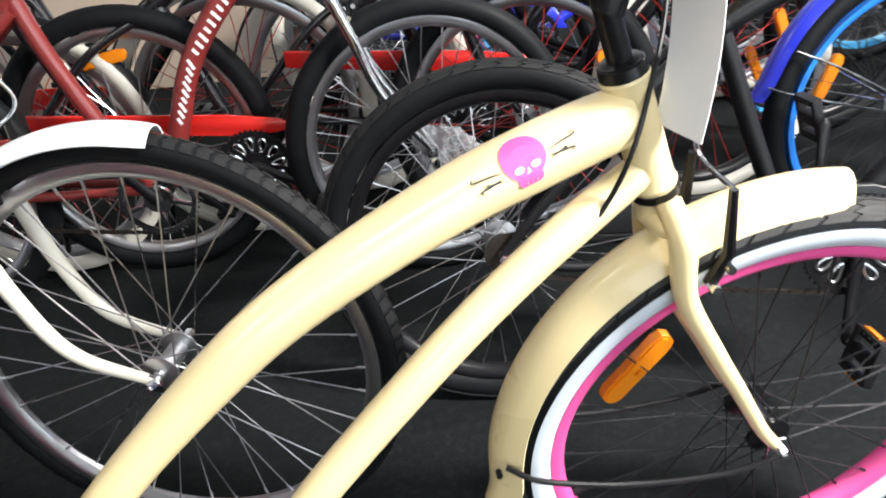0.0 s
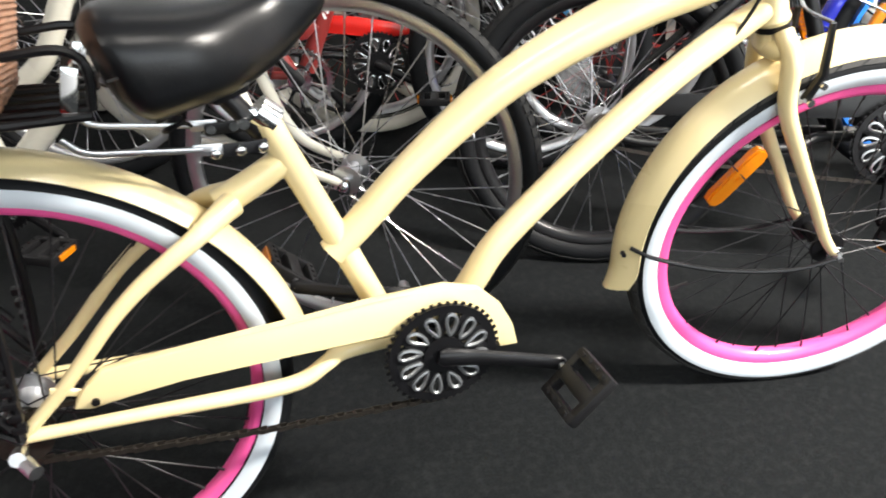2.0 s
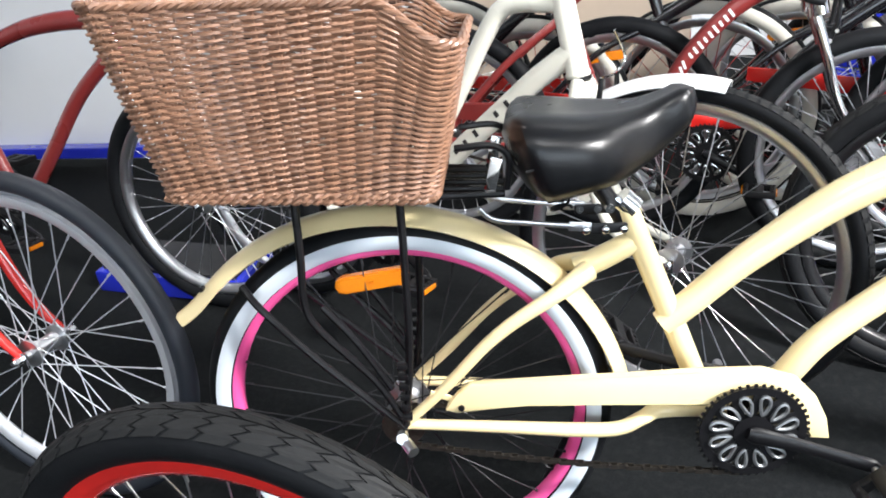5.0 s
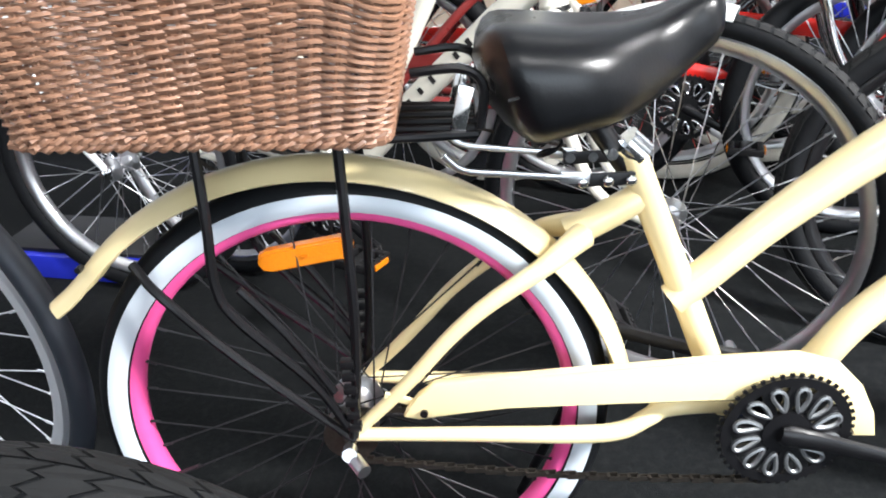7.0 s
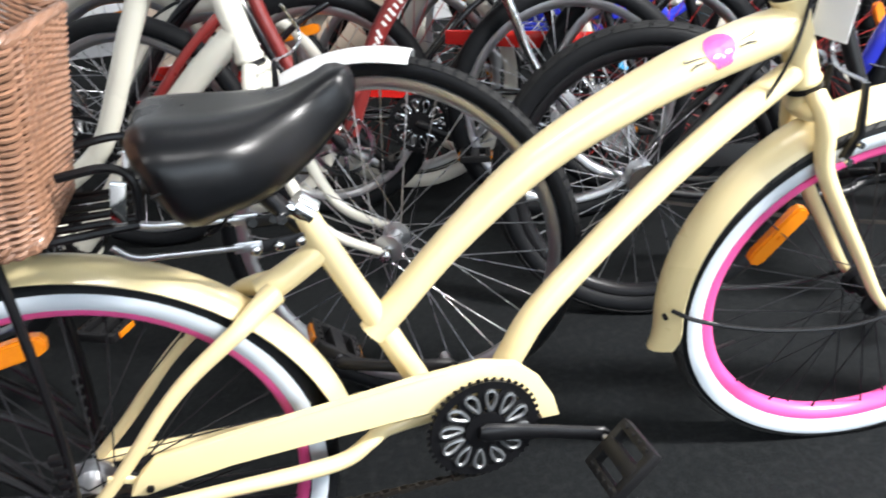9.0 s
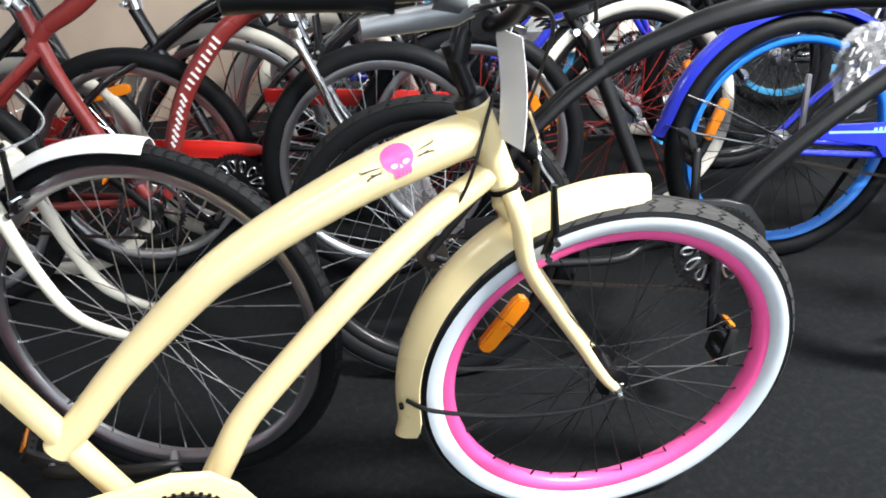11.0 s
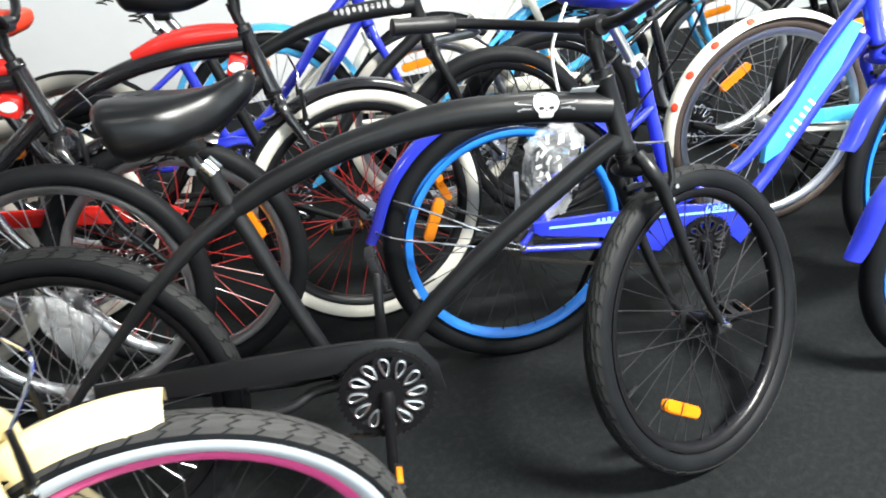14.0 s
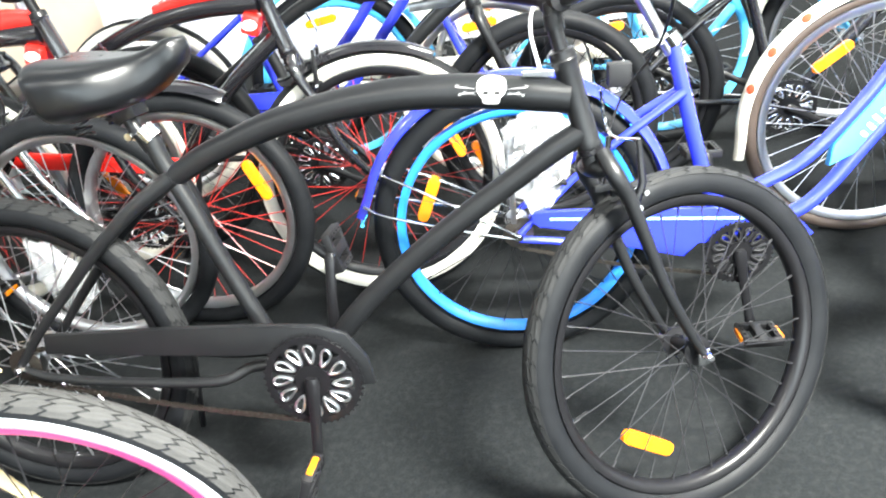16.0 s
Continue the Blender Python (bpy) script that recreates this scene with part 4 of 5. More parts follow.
tank_cruiser((0.565, 1.39, 0), -11.0, "glossy black cruiser bicycle with red saddle, red tank and whitewall tyres", steer=9.0, R=0.347, guard_at=(0.08, 0.06))
tank_cruiser((0.05, 1.36, 0), -11.0, "glossy black cruiser bicycle with black saddle and red-spoked wheels", front_wall=None, seat=VINYL)


# ---- rack, basket and tag of the cream cruiser ----
def local_of(parent, p):
    return parent.matrix_world.inverted() @ Vector(p)


rack = thing("luggage_rack", cruiser.matrix_world.copy(), "black steel luggage rack over the cream rear fender", "rack")
for s in (-1, 1):
    part("leg", tube([(0.022, s * 0.075, 0.722), (0.021, s * 0.078, 0.62), (0.016, s * 0.080, 0.48), (0.0, s * 0.082, 0.352)], 0.0060, 8, 5), BLACK_METAL, rack)
    part("leg", tube([(-0.124, s * 0.075, 0.722), (-0.126, s * 0.078, 0.64), (-0.130, s * 0.080, 0.565), (-0.112, s * 0.081, 0.520), (-0.04, s * 0.082, 0.435), (-0.005, s * 0.083, 0.37)], 0.0060, 8, 5), BLACK_METAL, rack)
    part("brace", tube([(-0.105, s * 0.080, 0.560), (-0.06, s * 0.082, 0.500), (-0.015, s * 0.083, 0.420)], 0.0050, 8, 4), BLACK_METAL, rack)
    part("side_rail", tube([(0.165, s * 0.06, 0.714), (0.05, s * 0.072, 0.718), (-0.12, s * 0.074, 0.724), (-0.24, s * 0.07, 0.728)], 0.005, 8, 4), BLACK_METAL, rack)
    part("front_stay", tube([(0.128, s * 0.050, 0.690), (0.148, s * 0.048, 0.672), (0.19, s * 0.046, 0.665), (0.262, s * 0.044, 0.656)], [0.0042, 0.0042, 0.0042, 0.0040], 8, 4, flat=0.7), ALLOY, rack)
    bm = bmesh.new()
    box(bm, (0.032, 0.003, 0.014), Matrix.Translation((0.268, s * 0.044, 0.655)) @ pose(0, 0, 0, 0, 5, 0), 0.002)
    part("stay_end", bm, ALLOY, rack)
    bm = bmesh.new()
    box(bm, (0.066, 0.0035, 0.015), Matrix.Translation((0.301, s * 0.040, 0.650)), 0.003)
    part("clamp_plate", bm, DARK_STEEL, rack)
    for x in (0.276, 0.303, 0.328):
        bm = bmesh.new()
        rod(bm, (x, s * 0.038, 0.650), (x, s * 0.049, 0.650), 0.0062, 8)
        dome(bm, (x, s * 0.049, 0.650), 0.0058, 0.002, 0.0058, 6)
        part("stay_bolt", bm, CHROME, rack)
    for k in range(6):
        bm = bmesh.new()
        box(bm, (0.016, 0.012, 0.010), Matrix.Translation((0.004, s * 0.084, 0.37 + 0.018 * k)), 0.002)
        part("bracket_rib", bm, BLACK_METAL, rack)
    part("fender_stay", tube([(-0.235, s * 0.040, 0.578), (-0.20, s * 0.062, 0.545), (-0.12, s * 0.074, 0.462), (0.0, s * 0.078, 0.345)], 0.0058, 8, 5), BLACK_METAL, rack)
for y in (-0.045, -0.015, 0.015, 0.045):
    part("deck_rod", tube([(0.165, y, 0.716), (-0.24, y, 0.7315)], 0.0045, 8), BLACK_METAL, rack)
part("front_hoop", tube([(0.168, -0.065, 0.722), (0.172, -0.066, 0.765), (0.150, -0.062, 0.782), (0.10, -0.06, 0.780)], 0.005, 8, 5), BLACK_METAL, rack)
part("front_hoop", tube([(0.168, 0.065, 0.722), (0.172, 0.066, 0.765), (0.150, 0.062, 0.782), (0.10, 0.06, 0.780)], 0.005, 8, 5), BLACK_METAL, rack)
part("cross_bar", tube([(0.168, -0.065, 0.735), (0.168, 0.065, 0.735)], 0.005, 8), BLACK_METAL, rack)
for s in (-1, 1):
    bm = bmesh.new()
    box(bm, (0.016, 0.008, 0.050), Matrix.Translation((0.150, s * 0.058, 0.740)) @ pose(0, 0, 0, 0, 14, 0), 0.002)
    part("chrome_bracket", bm, CHROME, rack)


def wicker_basket():
    root = thing("wicker_basket", cruiser.matrix_world @ Matrix.Translation((0, 0, 0.7265)) @ pose(0, 0, 0, 0, 2.6, 0), "brown woven wicker basket with a dipped front rim", "basket")
    rng = random.Random(4)
    x0, x1, X0, X1 = -0.289, 0.075, -0.340, 0.112
    y0, Y0 = 0.112, 0.158
    H = 0.250

    def outline(v, n):
        """n points round the basket at height share v; corners rounded."""
        a, b, h = x0 + (X0 - x0) * v, x1 + (X1 - x1) * v, y0 + (Y0 - y0) * v
        r = 0.03
        sides = [((a + r, -h), (b - r, -h)), ((b, -h + r), (b, h - r)), ((b - r, h), (a + r, h)), ((a, h - r), (a, -h + r))]
        cent = [(b - r, -h + r, -90), (b - r, h - r, 0), (a + r, h - r, 90), (a + r, -h + r, 180)]
        pts = []
        for (p, q), (cx, cy, a0) in zip(sides, cent):
            pts += [(p[0] + (q[0] - p[0]) * t, p[1] + (q[1] - p[1]) * t) for t in (i / 30 for i in range(30))]
            pts += [(cx + r * math.cos(radians(a0 + 90 * t)), cy + r * math.sin(radians(a0 + 90 * t))) for t in (i / 6 for i in range(6))]
        d = [0]
        for p, q in zip(pts, pts[1:] + pts[:1]):
            d.append(d[-1] + math.dist(p, q))
        out, k = [], 0
        for i in range(n):
            s = d[-1] * i / n
            while d[k + 1] < s:
                k += 1
            f = (s - d[k]) / max(1e-9, d[k + 1] - d[k])
            p, q = pts[k], pts[(k + 1) % len(pts)]
            out.append((p[0] + (q[0] - p[0]) * f, p[1] + (q[1] - p[1]) * f))
        return out

    def top(x):
        t = min(1, max(0, (x - 0.01) / 0.085))
        return H * (1 - 0.19 * (3 * t * t - 2 * t ** 3))

    stakes, per = 56, 6
    n = stakes * per
    rows = 58
    weave = bmesh.new()
    for r in range(rows):
        v = (r + 0.8) / (rows + 0.6)
        o = outline(v, n)
        cx, cy = sum(p[0] for p in o) / n, sum(p[1] for p in o) / n
        pts = []
        ph = rng.uniform(-0.1, 0.1)
        for i, (x, y) in enumerate(o):
            px, py = o[i - 1]
            qx, qy = o[(i + 1) % n]
            nx, ny = qy - py, px - qx
            l = math.hypot(nx, ny)
            wob = 0.0034 * math.cos(math.pi * i / per + math.pi * (r % 2) + ph)
            lift = 0.0011 * math.sin(math.pi * i / per + math.pi * (r % 2)) + rng.uniform(-0.0004, 0.0004)
            pts.append((x + nx / l * wob, y + ny / l * wob, v * top(x) + lift))
        sweep(weave, pts, 0.0024, 5, closed=True)
    tagged(part("weave", weave, WICKER, root), "woven brown willow strands", kind="stuff")
    lo, hi = outline(0, stakes), outline(1, stakes)
    for (ax, ay), (bx, by) in zip(lo, hi):
        bm = bmesh.new()
        sweep(bm, [(ax, ay, 0.0), (bx, by, top(bx))], 0.0022, 6)
        part("stake", bm, WICKER, root)
    for nm, v, rad, turns, m2 in (("rim_strand", 1.0, 0.0034, 40, 3), ("base_strand", 0.0, 0.0036, 40, 2), ("base_strand", 0.03, 0.0034, 44, 2)):
        o = outline(v, 240)
        for k in range(m2):
            pts = []
            for i, (x, y) in enumerate(o):
                a = 2 * math.pi * (turns * i / 240 + k / m2)
                px, py = o[i - 1]
                qx, qy = o[(i + 1) % 240]
                nx, ny = qy - py, px - qx
                l = math.hypot(nx, ny)
                g = 0.0036 * math.cos(a)
                pts.append((x + nx / l * g, y + ny / l * g, (top(x) + 0.003 if v > 0.5 else 0.002 + v * H) + 0.0034 * math.sin(a)))
            bm = bmesh.new()
            sweep(bm, pts, rad, 6, closed=True)
            part(nm, bm, WICKER, root)
    # woven floor of the basket
    bm = bmesh.new()
    for k in range(24):
        y = -y0 + 0.005 + (2 * y0 - 0.01) * k / 23
        sweep(bm, [(x0 + (x1 - x0) * i / 40, y, 0.002 + 0.002 * math.cos(math.pi * i / 2 + math.pi * (k % 2))) for i in range(41)], 0.0045, 5)
    tagged(part("basket_floor", bm, WICKER, root), kind="stuff")
    return root


wicker_basket()

# front fender stays, bolts
for s in (-1, 1):
    part("fender_stay", tube([(0.880, s * 0.034, 0.362), (0.92, s * 0.055, 0.350), (1.026, s * 0.062, 0.323), (1.147, s * 0.068, 0.316), (1.226, s * 0.068, 0.331)], 0.0038, 8, 5), BLACK_METAL, cruiser, matrix=S_A)
bm = bmesh.new()
rod(bm, (0.871, -0.036, 0.349), (0.871, -0.026, 0.349), 0.004, 8)
part("fender_bolt", bm, BLACK_METAL, cruiser, matrix=S_A)
bm = bmesh.new()
rod(bm, (-0.302, -0.036, 0.572), (-0.302, -0.026, 0.572), 0.004, 8)
part("fender_bolt", bm, BLACK_METAL, cruiser)
bm = bmesh.new()
rod(bm, (0.087, -0.082, 0.380), (0.087, -0.074, 0.380), 0.005, 8)
part("guard_bolt", bm, BLACK_METAL, cruiser)
bm = bmesh.new()
sweep(bm, [(0.040, -0.062, 0.396), (0.062, -0.066, 0.392), (0.092, -0.068, 0.382)], [0.006, 0.006, 0.006], 8, flat=0.5)
part("guard_bracket", bm, CREAM, cruiser)
bm = bmesh.new()
rod(bm, (-0.006, -0.085, 0.336), (-0.004, -0.106, 0.344), 0.009, 12)
rod(bm, (0.0, -0.10, 0.334), (0.014, -0.120, 0.330), 0.009, 12)
part("shift_cap", bm, ALLOY, cruiser)


def print_on_tube(parent, centre, r, tilt, mat, shape, lift=0.0007, name="print", turn=32, strip=False):
    """One flat print wrapped on the upper right side of a tube: an outline of (x, z), or a strip of (x, z, half width)."""
    bm = bmesh.new()

    def wrap(x, z):
        a = z / r
        return Vector((x, -(r + lift) * math.cos(a), (r + lift) * math.sin(a)))
    n = len(shape)
    if strip:
        pairs = [(bm.verts.new(wrap(x, z - h)), bm.verts.new(wrap(x, z + h))) for x, z, h in shape]
        for (a, b), (c, e) in zip(pairs, pairs[1:]):
            bm.faces.new((a, c, e, b))
    else:
        cx, cz = sum(p[0] for p in shape) / n, sum(p[1] for p in shape) / n
        mid = bm.verts.new(wrap(cx, cz))
        ring1 = [bm.verts.new(wrap(cx + (x - cx) * 0.5, cz + (z - cz) * 0.5)) for x, z in shape]
        ring2 = [bm.verts.new(wrap(x, z)) for x, z in shape]
        for i in range(n):
            k = (i + 1) % n
            bm.faces.new((mid, ring1[i], ring1[k]))
            bm.faces.new((ring1[i], ring2[i], ring2[k], ring1[k]))
    return part(name, bm, mat, parent, smooth=False, matrix=Matrix.Translation(centre) @ pose(0, 0, 0, 0, -tilt, 0) @ pose(0, 0, 0, -turn, 0, 0))


def oval(cx, cz, rx, rz, n=20):
    return [(cx + rx * math.cos(2 * math.pi * i / n), cz + rz * math.sin(2 * math.pi * i / n)) for i in range(n)]


def skull_print(parent, centre, r, tilt, mat, hole, scroll, s, turn=30):
    print_on_tube(parent, centre, r, tilt, mat, oval(0, 0.07 * s, 0.44 * s, 0.43 * s, 28), 0.0007, "skull_print", turn=turn)
    jaw = [(-0.27 * s, -0.16 * s), (0.27 * s, -0.16 * s), (0.25 * s, -0.40 * s), (0.18 * s, -0.46 * s), (-0.18 * s, -0.46 * s), (-0.25 * s, -0.40 * s)]
    print_on_tube(parent, centre, r, tilt, mat, jaw, 0.0009, "jaw_print", turn=turn)
    for sx in (-1, 1):
        print_on_tube(parent, centre, r, tilt, hole, oval(sx * 0.17 * s, -0.12 * s, 0.10 * s, 0.060 * s, 14), 0.0013, "eye_print", turn=turn)
    print_on_tube(parent, centre, r, tilt, hole, [(-0.045 * s, -0.22 * s), (0.045 * s, -0.22 * s), (0.0, -0.12 * s)], 0.0013, "nose_print", turn=turn)
    for x in (-0.1, 0.0, 0.1):
        print_on_tube(parent, centre, r, tilt, hole, [(x * s, -0.44 * s, 0.0), (x * s + 0.012 * s, -0.38 * s, 0.03 * s), (x * s + 0.024 * s, -0.44 * s, 0.0)], 0.0013, "tooth_gap", strip=True, turn=turn)
    for sx in (-1, 1):
        for k, (up, ln, curl) in enumerate(((-0.02, 1.0, 0.55), (-0.10, 0.85, -0.5), (-0.17, 0.6, 0.45))):
            pts = []
            for i in range(25):
                t = i / 24
                a = 5.2 * max(0.0, t - 0.45)
                x = 0.46 + ln * min(t, 0.45) + 0.16 * math.sin(a) * ln
                z = up + 0.10 * curl * math.sin(math.pi * min(t, 0.45)) + 0.10 * curl * (1 - math.cos(a)) * ln * (1 - 0.3 * t)
                pts.append((sx * s * x, s * z, s * (0.005 + 0.013 * math.sin(math.pi * t))))
            rib = [(p, q) for p, q in zip(pts, pts[1:])]
            bm = bmesh.new()

            def wrap(x, z):
                return Vector((x, -(r + 0.0008 + 0.0002 * k) * math.cos(z / r), (r + 0.0008 + 0.0002 * k) * math.sin(z / r)))
            for (x0, z0, h0), (x1, z1, h1) in rib:
                nx, nz = z0 - z1, x1 - x0
                ll = math.hypot(nx, nz) + 1e-9
                nx, nz = nx / ll, nz / ll
                bm.faces.new([bm.verts.new(wrap(x0 + nx * h0, z0 + nz * h0)), bm.verts.new(wrap(x1 + nx * h1, z1 + nz * h1)),
                              bm.verts.new(wrap(x1 - nx * h1, z1 - nz * h1)), bm.verts.new(wrap(x0 - nx * h0, z0 - nz * h0))])
            bmesh.ops.remove_doubles(bm, verts=bm.verts, dist=0.00008)
            part("scroll_print", bm, scroll, parent, smooth=False, matrix=Matrix.Translation(centre) @ pose(0, 0, 0, 0, -tilt, 0) @ pose(0, 0, 0, -turn, 0, 0))


skull_print(cruiser, (0.901, 0, 0.766), 0.0326, 13.5, PINK, CREAM, INK, 0.050)
skull_print(black_cruiser, (0.957, 0, 0.8195), 0.0293, -3.5, WHITE_PRINT, INK, GREY_PRINT, 0.054, 20)

# price tag hung on the stem
tag_m = Matrix.Translation((1.034, 0.158, 0.850)) @ pose(0, 0, 0, 4, 3, -70)
price_tag = thing("price_tag", tag_m, "white card price tag hung on the cream bicycle's stem", "tag")
bm = bmesh.new()
rows = []
for i in range(11):
    z, y = -0.078 + 0.0156 * i, 0.007 * math.sin(i / 10 * 3.1)
    rows.append([bm.verts.new((x, y + o, z)) for x, o in ((-0.028, 0), (0.028, 0), (0.028, 0.0012), (-0.028, 0.0012))])
for p, q in zip(rows, rows[1:]):
    for k in range(4):
        bm.faces.new((p[k], p[(k + 1) % 4], q[(k + 1) % 4], q[k]))
bm.faces.new(rows[0])
bm.faces.new(rows[-1][::-1])
part("card", bm, PAPER, price_tag)
part("string", tube([(0, 0.003, 0.07), (0.01, 0.0, 0.10), (0.0, -0.01, 0.13)], 0.0012, 6, 4), WHITE, price_tag)


def cable(name, parent, pts, r=0.0026, mat=BLACK_PLASTIC, m=None):
    return part(name, tube(pts, r, 8, 8), mat, parent, matrix=m)


cable("brake_cable", cruiser, [(0.93, -0.28, 1.0), (1.03, -0.22, 1.0), (1.10, -0.10, 0.95), (1.12, 0.02, 0.86), (1.10, 0.06, 0.77)], m=S_A)
cable("brake_cable", cruiser, [(0.93, 0.28, 1.0), (1.05, 0.18, 0.99), (1.09, 0.05, 0.92), (1.02, -0.03, 0.80), (0.98, -0.018, 0.70), (0.90, -0.008, 0.63)])
cable("brake_cable", black_cruiser, [(1.02, -0.24, 0.95), (1.16, -0.16, 0.96), (1.22, -0.05, 0.88), (1.21, 0.04, 0.80), (1.19, 0.06, 0.74)], m=S_B)

# ---- standing wheel with a red rim beside the cream cruiser ----
spare = thing("bicycle_wheel", Matrix.Translation((-0.085, -0.425, 0)) @ pose(0, 0, 0, 0, 0, -4) @ pose(0, 0, 0, -1.5, 0, 0), "fat black tyre on a bright red bicycle rim", "wheel")
wheel(spare, Matrix.Translation((0, 0, 0.333)), rim_mat=RED, tread="chevron", tread_mat=TREAD, w=0.058, rim_w=0.04, rim_d=0.03)


# ---- prints, stays and small things on the blue step-through ----
def bars(parent, start, step, count, size, mat, y, tilt=0.0, name="print_bar"):
    """A row of plain bars where small lettering stands."""
    for k in range(count):
        bm = bmesh.new()
        box(bm, (size[0], 0.0008, size[1] * (0.8 + 0.2 * ((k * 7) % 3))), Matrix.Translation((start[0] + step[0] * k, y, start[1] + step[1] * k)) @ pose(0, 0, 0, 0, -tilt, 0))
        part(name, bm, mat, parent, smooth=False)


bm = bmesh.new()
box(bm, (0.52, 0.0008, 0.006), Matrix.Translation((0.33, -0.0787, 0.362)) @ pose(0, 0, 0, 0, 4.2, 0))
part("pinstripe", bm, PALE_BLUE_PRINT, blue_bike, smooth=False)
bars(blue_bike, (0.20, 0.378), (0.014, -0.0008), 6, (0.009, 0.012), PALE_BLUE_PRINT, -0.0787)
word = bpy.data.curves.new("word", "FONT")
word.body, word.size, word.extrude, word.shear, word.align_x = "Deluxe", 0.026, 0.0003, 0.3, "CENTER"
word.materials.append(PALE_BLUE_PRINT)
lettering = new("lettering", word)
lettering.parent = blue_bike
lettering.matrix_basis = pose(0.53, -0.0787, 0.353, 90, 0, 0) @ pose(0, 0, 0, 0, 0, -3)
for s in (-1, 1):
    part("fender_stay", tube([(-0.352, s * 0.030, 0.425), (-0.30, s * 0.06, 0.41), (-0.15, s * 0.07, 0.37), (0.0, s * 0.075, 0.333)], 0.0032, 8, 4), CHROME, blue_bike)
    part("fender_stay", tube([(-0.30, s * 0.034, 0.50), (-0.2, s * 0.06, 0.455), (0.0, s * 0.078, 0.343)], 0.0032, 8, 4), CHROME, blue_bike)
part("fender_trim", tube([(-0.362, -0.03, 0.378), (-0.366, 0.0, 0.377), (-0.362, 0.03, 0.378)], 0.005, 8, 4), SKY, blue_bike)
part("sky_panel", plate([(0.70, 0.43), (0.76, 0.46), (0.82, 0.54), (0.90, 0.66), (0.955, 0.76), (0.92, 0.775), (0.84, 0.67), (0.76, 0.55), (0.705, 0.48)], -0.012, 0.012, 0.004), SKY, blue_bike)
bars(blue_bike, (0.765, 0.50), (0.012, 0.016), 6, (0.008, 0.020), WHITE_PRINT, -0.0128, 50)
bm = bmesh.new()
box(bm, (0.05, 0.035, 0.05), Matrix.Translation((0.235, 0.0, 0.675)), 0.004)
part("reflector_bracket", bm, BLACK_PLASTIC, blue_bike)
bm = bmesh.new()
box(bm, (0.012, 0.012, 0.16), Matrix.Translation((-0.01, -0.085, 0.46)), 0.003)
part("rack_strut", bm, ALLOY, blue_bike)

# crumpled clear bag hung behind the black frame
bag = thing("plastic_bag", Matrix.Translation((2.075, 0.70, 0.62)), "crumpled clear plastic bag of parts hung on the blue bicycle", "bag")
bm = bmesh.new()
bmesh.ops.create_icosphere(bm, subdivisions=4, radius=1.0)
for v in bm.verts:
    k = 1 + 0.25 * noise.noise(v.co * 2.1) + 0.14 * noise.noise(v.co * 5.0) + 0.08 * noise.noise(v.co * 11.0)
    v.co = Vector((v.co.x * 0.068 * k, v.co.y * 0.032 * k, v.co.z * 0.105 * k * (1 - 0.25 * v.co.z)))
part("film", bm, POLY, bag)
bm = bmesh.new()
for k in range(26):
    rr = random.Random(k)
    box(bm, (0.02, 0.008, 0.026), Matrix.Translation((rr.uniform(-0.045, 0.045), rr.uniform(-0.014, 0.014), rr.uniform(-0.08, 0.05))) @ pose(0, 0, 0, rr.uniform(0, 90), rr.uniform(0, 90), 0), 0.003)
tagged(part("contents", bm, BLACK_PLASTIC, bag), kind="stuff")
bm = bmesh.new()
for k in range(30):
    rr = random.Random(100 + k)
    box(bm, (0.022, 0.001, 0.008), Matrix.Translation((rr.uniform(-0.048, 0.048), rr.uniform(-0.022, -0.005), rr.uniform(-0.085, 0.06))) @ pose(0, 0, 0, rr.uniform(-30, 30), rr.uniform(0, 180), rr.uniform(-30, 30)))
tagged(part("paper_strips", bm, WHITE, bag, smooth=False), kind="stuff")
part("tie", tube([(0, 0, 0.09), (0.008, 0, 0.14), (-0.01, 0.0, 0.24), (0.02, 0, 0.33)], 0.0035, 8, 5), WHITE, bag)

wrap = thing("plastic_wrap", Matrix.Translation((1.02, 0.86, 0.36)) @ pose(0, 0, 0, 0, -25, -10), "crumpled clear polythene wrapped round a wheel hub", "wrapping")
bm = bmesh.new()
bmesh.ops.create_icosphere(bm, subdivisions=4, radius=1.0)
for v in bm.verts:
    k = 1 + 0.30 * noise.noise(v.co * 1.9 + Vector((3, 1, 0))) + 0.18 * noise.noise(v.co * 4.6) + 0.10 * noise.noise(v.co * 10.0)
    v.co = Vector((v.co.x * 0.045 * k, v.co.y * 0.040 * k, v.co.z * 0.095 * k * (1 + 0.35 * v.co.z)))
part("film", bm, POLY, wrap)

white_tag = thing("price_tag", black_cruiser.matrix_world @ Matrix.Translation((1.032, -0.012, 0.846)) @ pose(0, 0, 0, 62, 0, 0), "small white card tag lying on the black top tube", "tag")
bm = bmesh.new()
box(bm, (0.05, 0.001, 0.028))
part("card", bm, PAPER, white_tag, smooth=False)

# lettering bars on the white bicycle and the maroon one
bars(white_bike, (0.585, 0.516), (0.026, 0.0248), 6, (0.010, 0.014), INK, -0.0249, 44)
bars(maroon, (0.645, 0.445), (0.0065, 0.0150), 9, (0.007, 0.020), WHITE_PRINT, -0.0239, 24)
bars(maroon, (0.712, 0.590), (0.0115, 0.0138), 9, (0.007, 0.020), WHITE_PRINT, -0.0239, 40)
bars(maroon, (0.640, 0.905), (0.030, 0.0085), 4, (0.022, 0.036), YELLOW_PRINT, -0.0292, 12)
bars(maroon, (0.785, 0.942), (0.012, 0.0012), 6, (0.008, 0.012), WHITE_PRINT, -0.0302, 8)
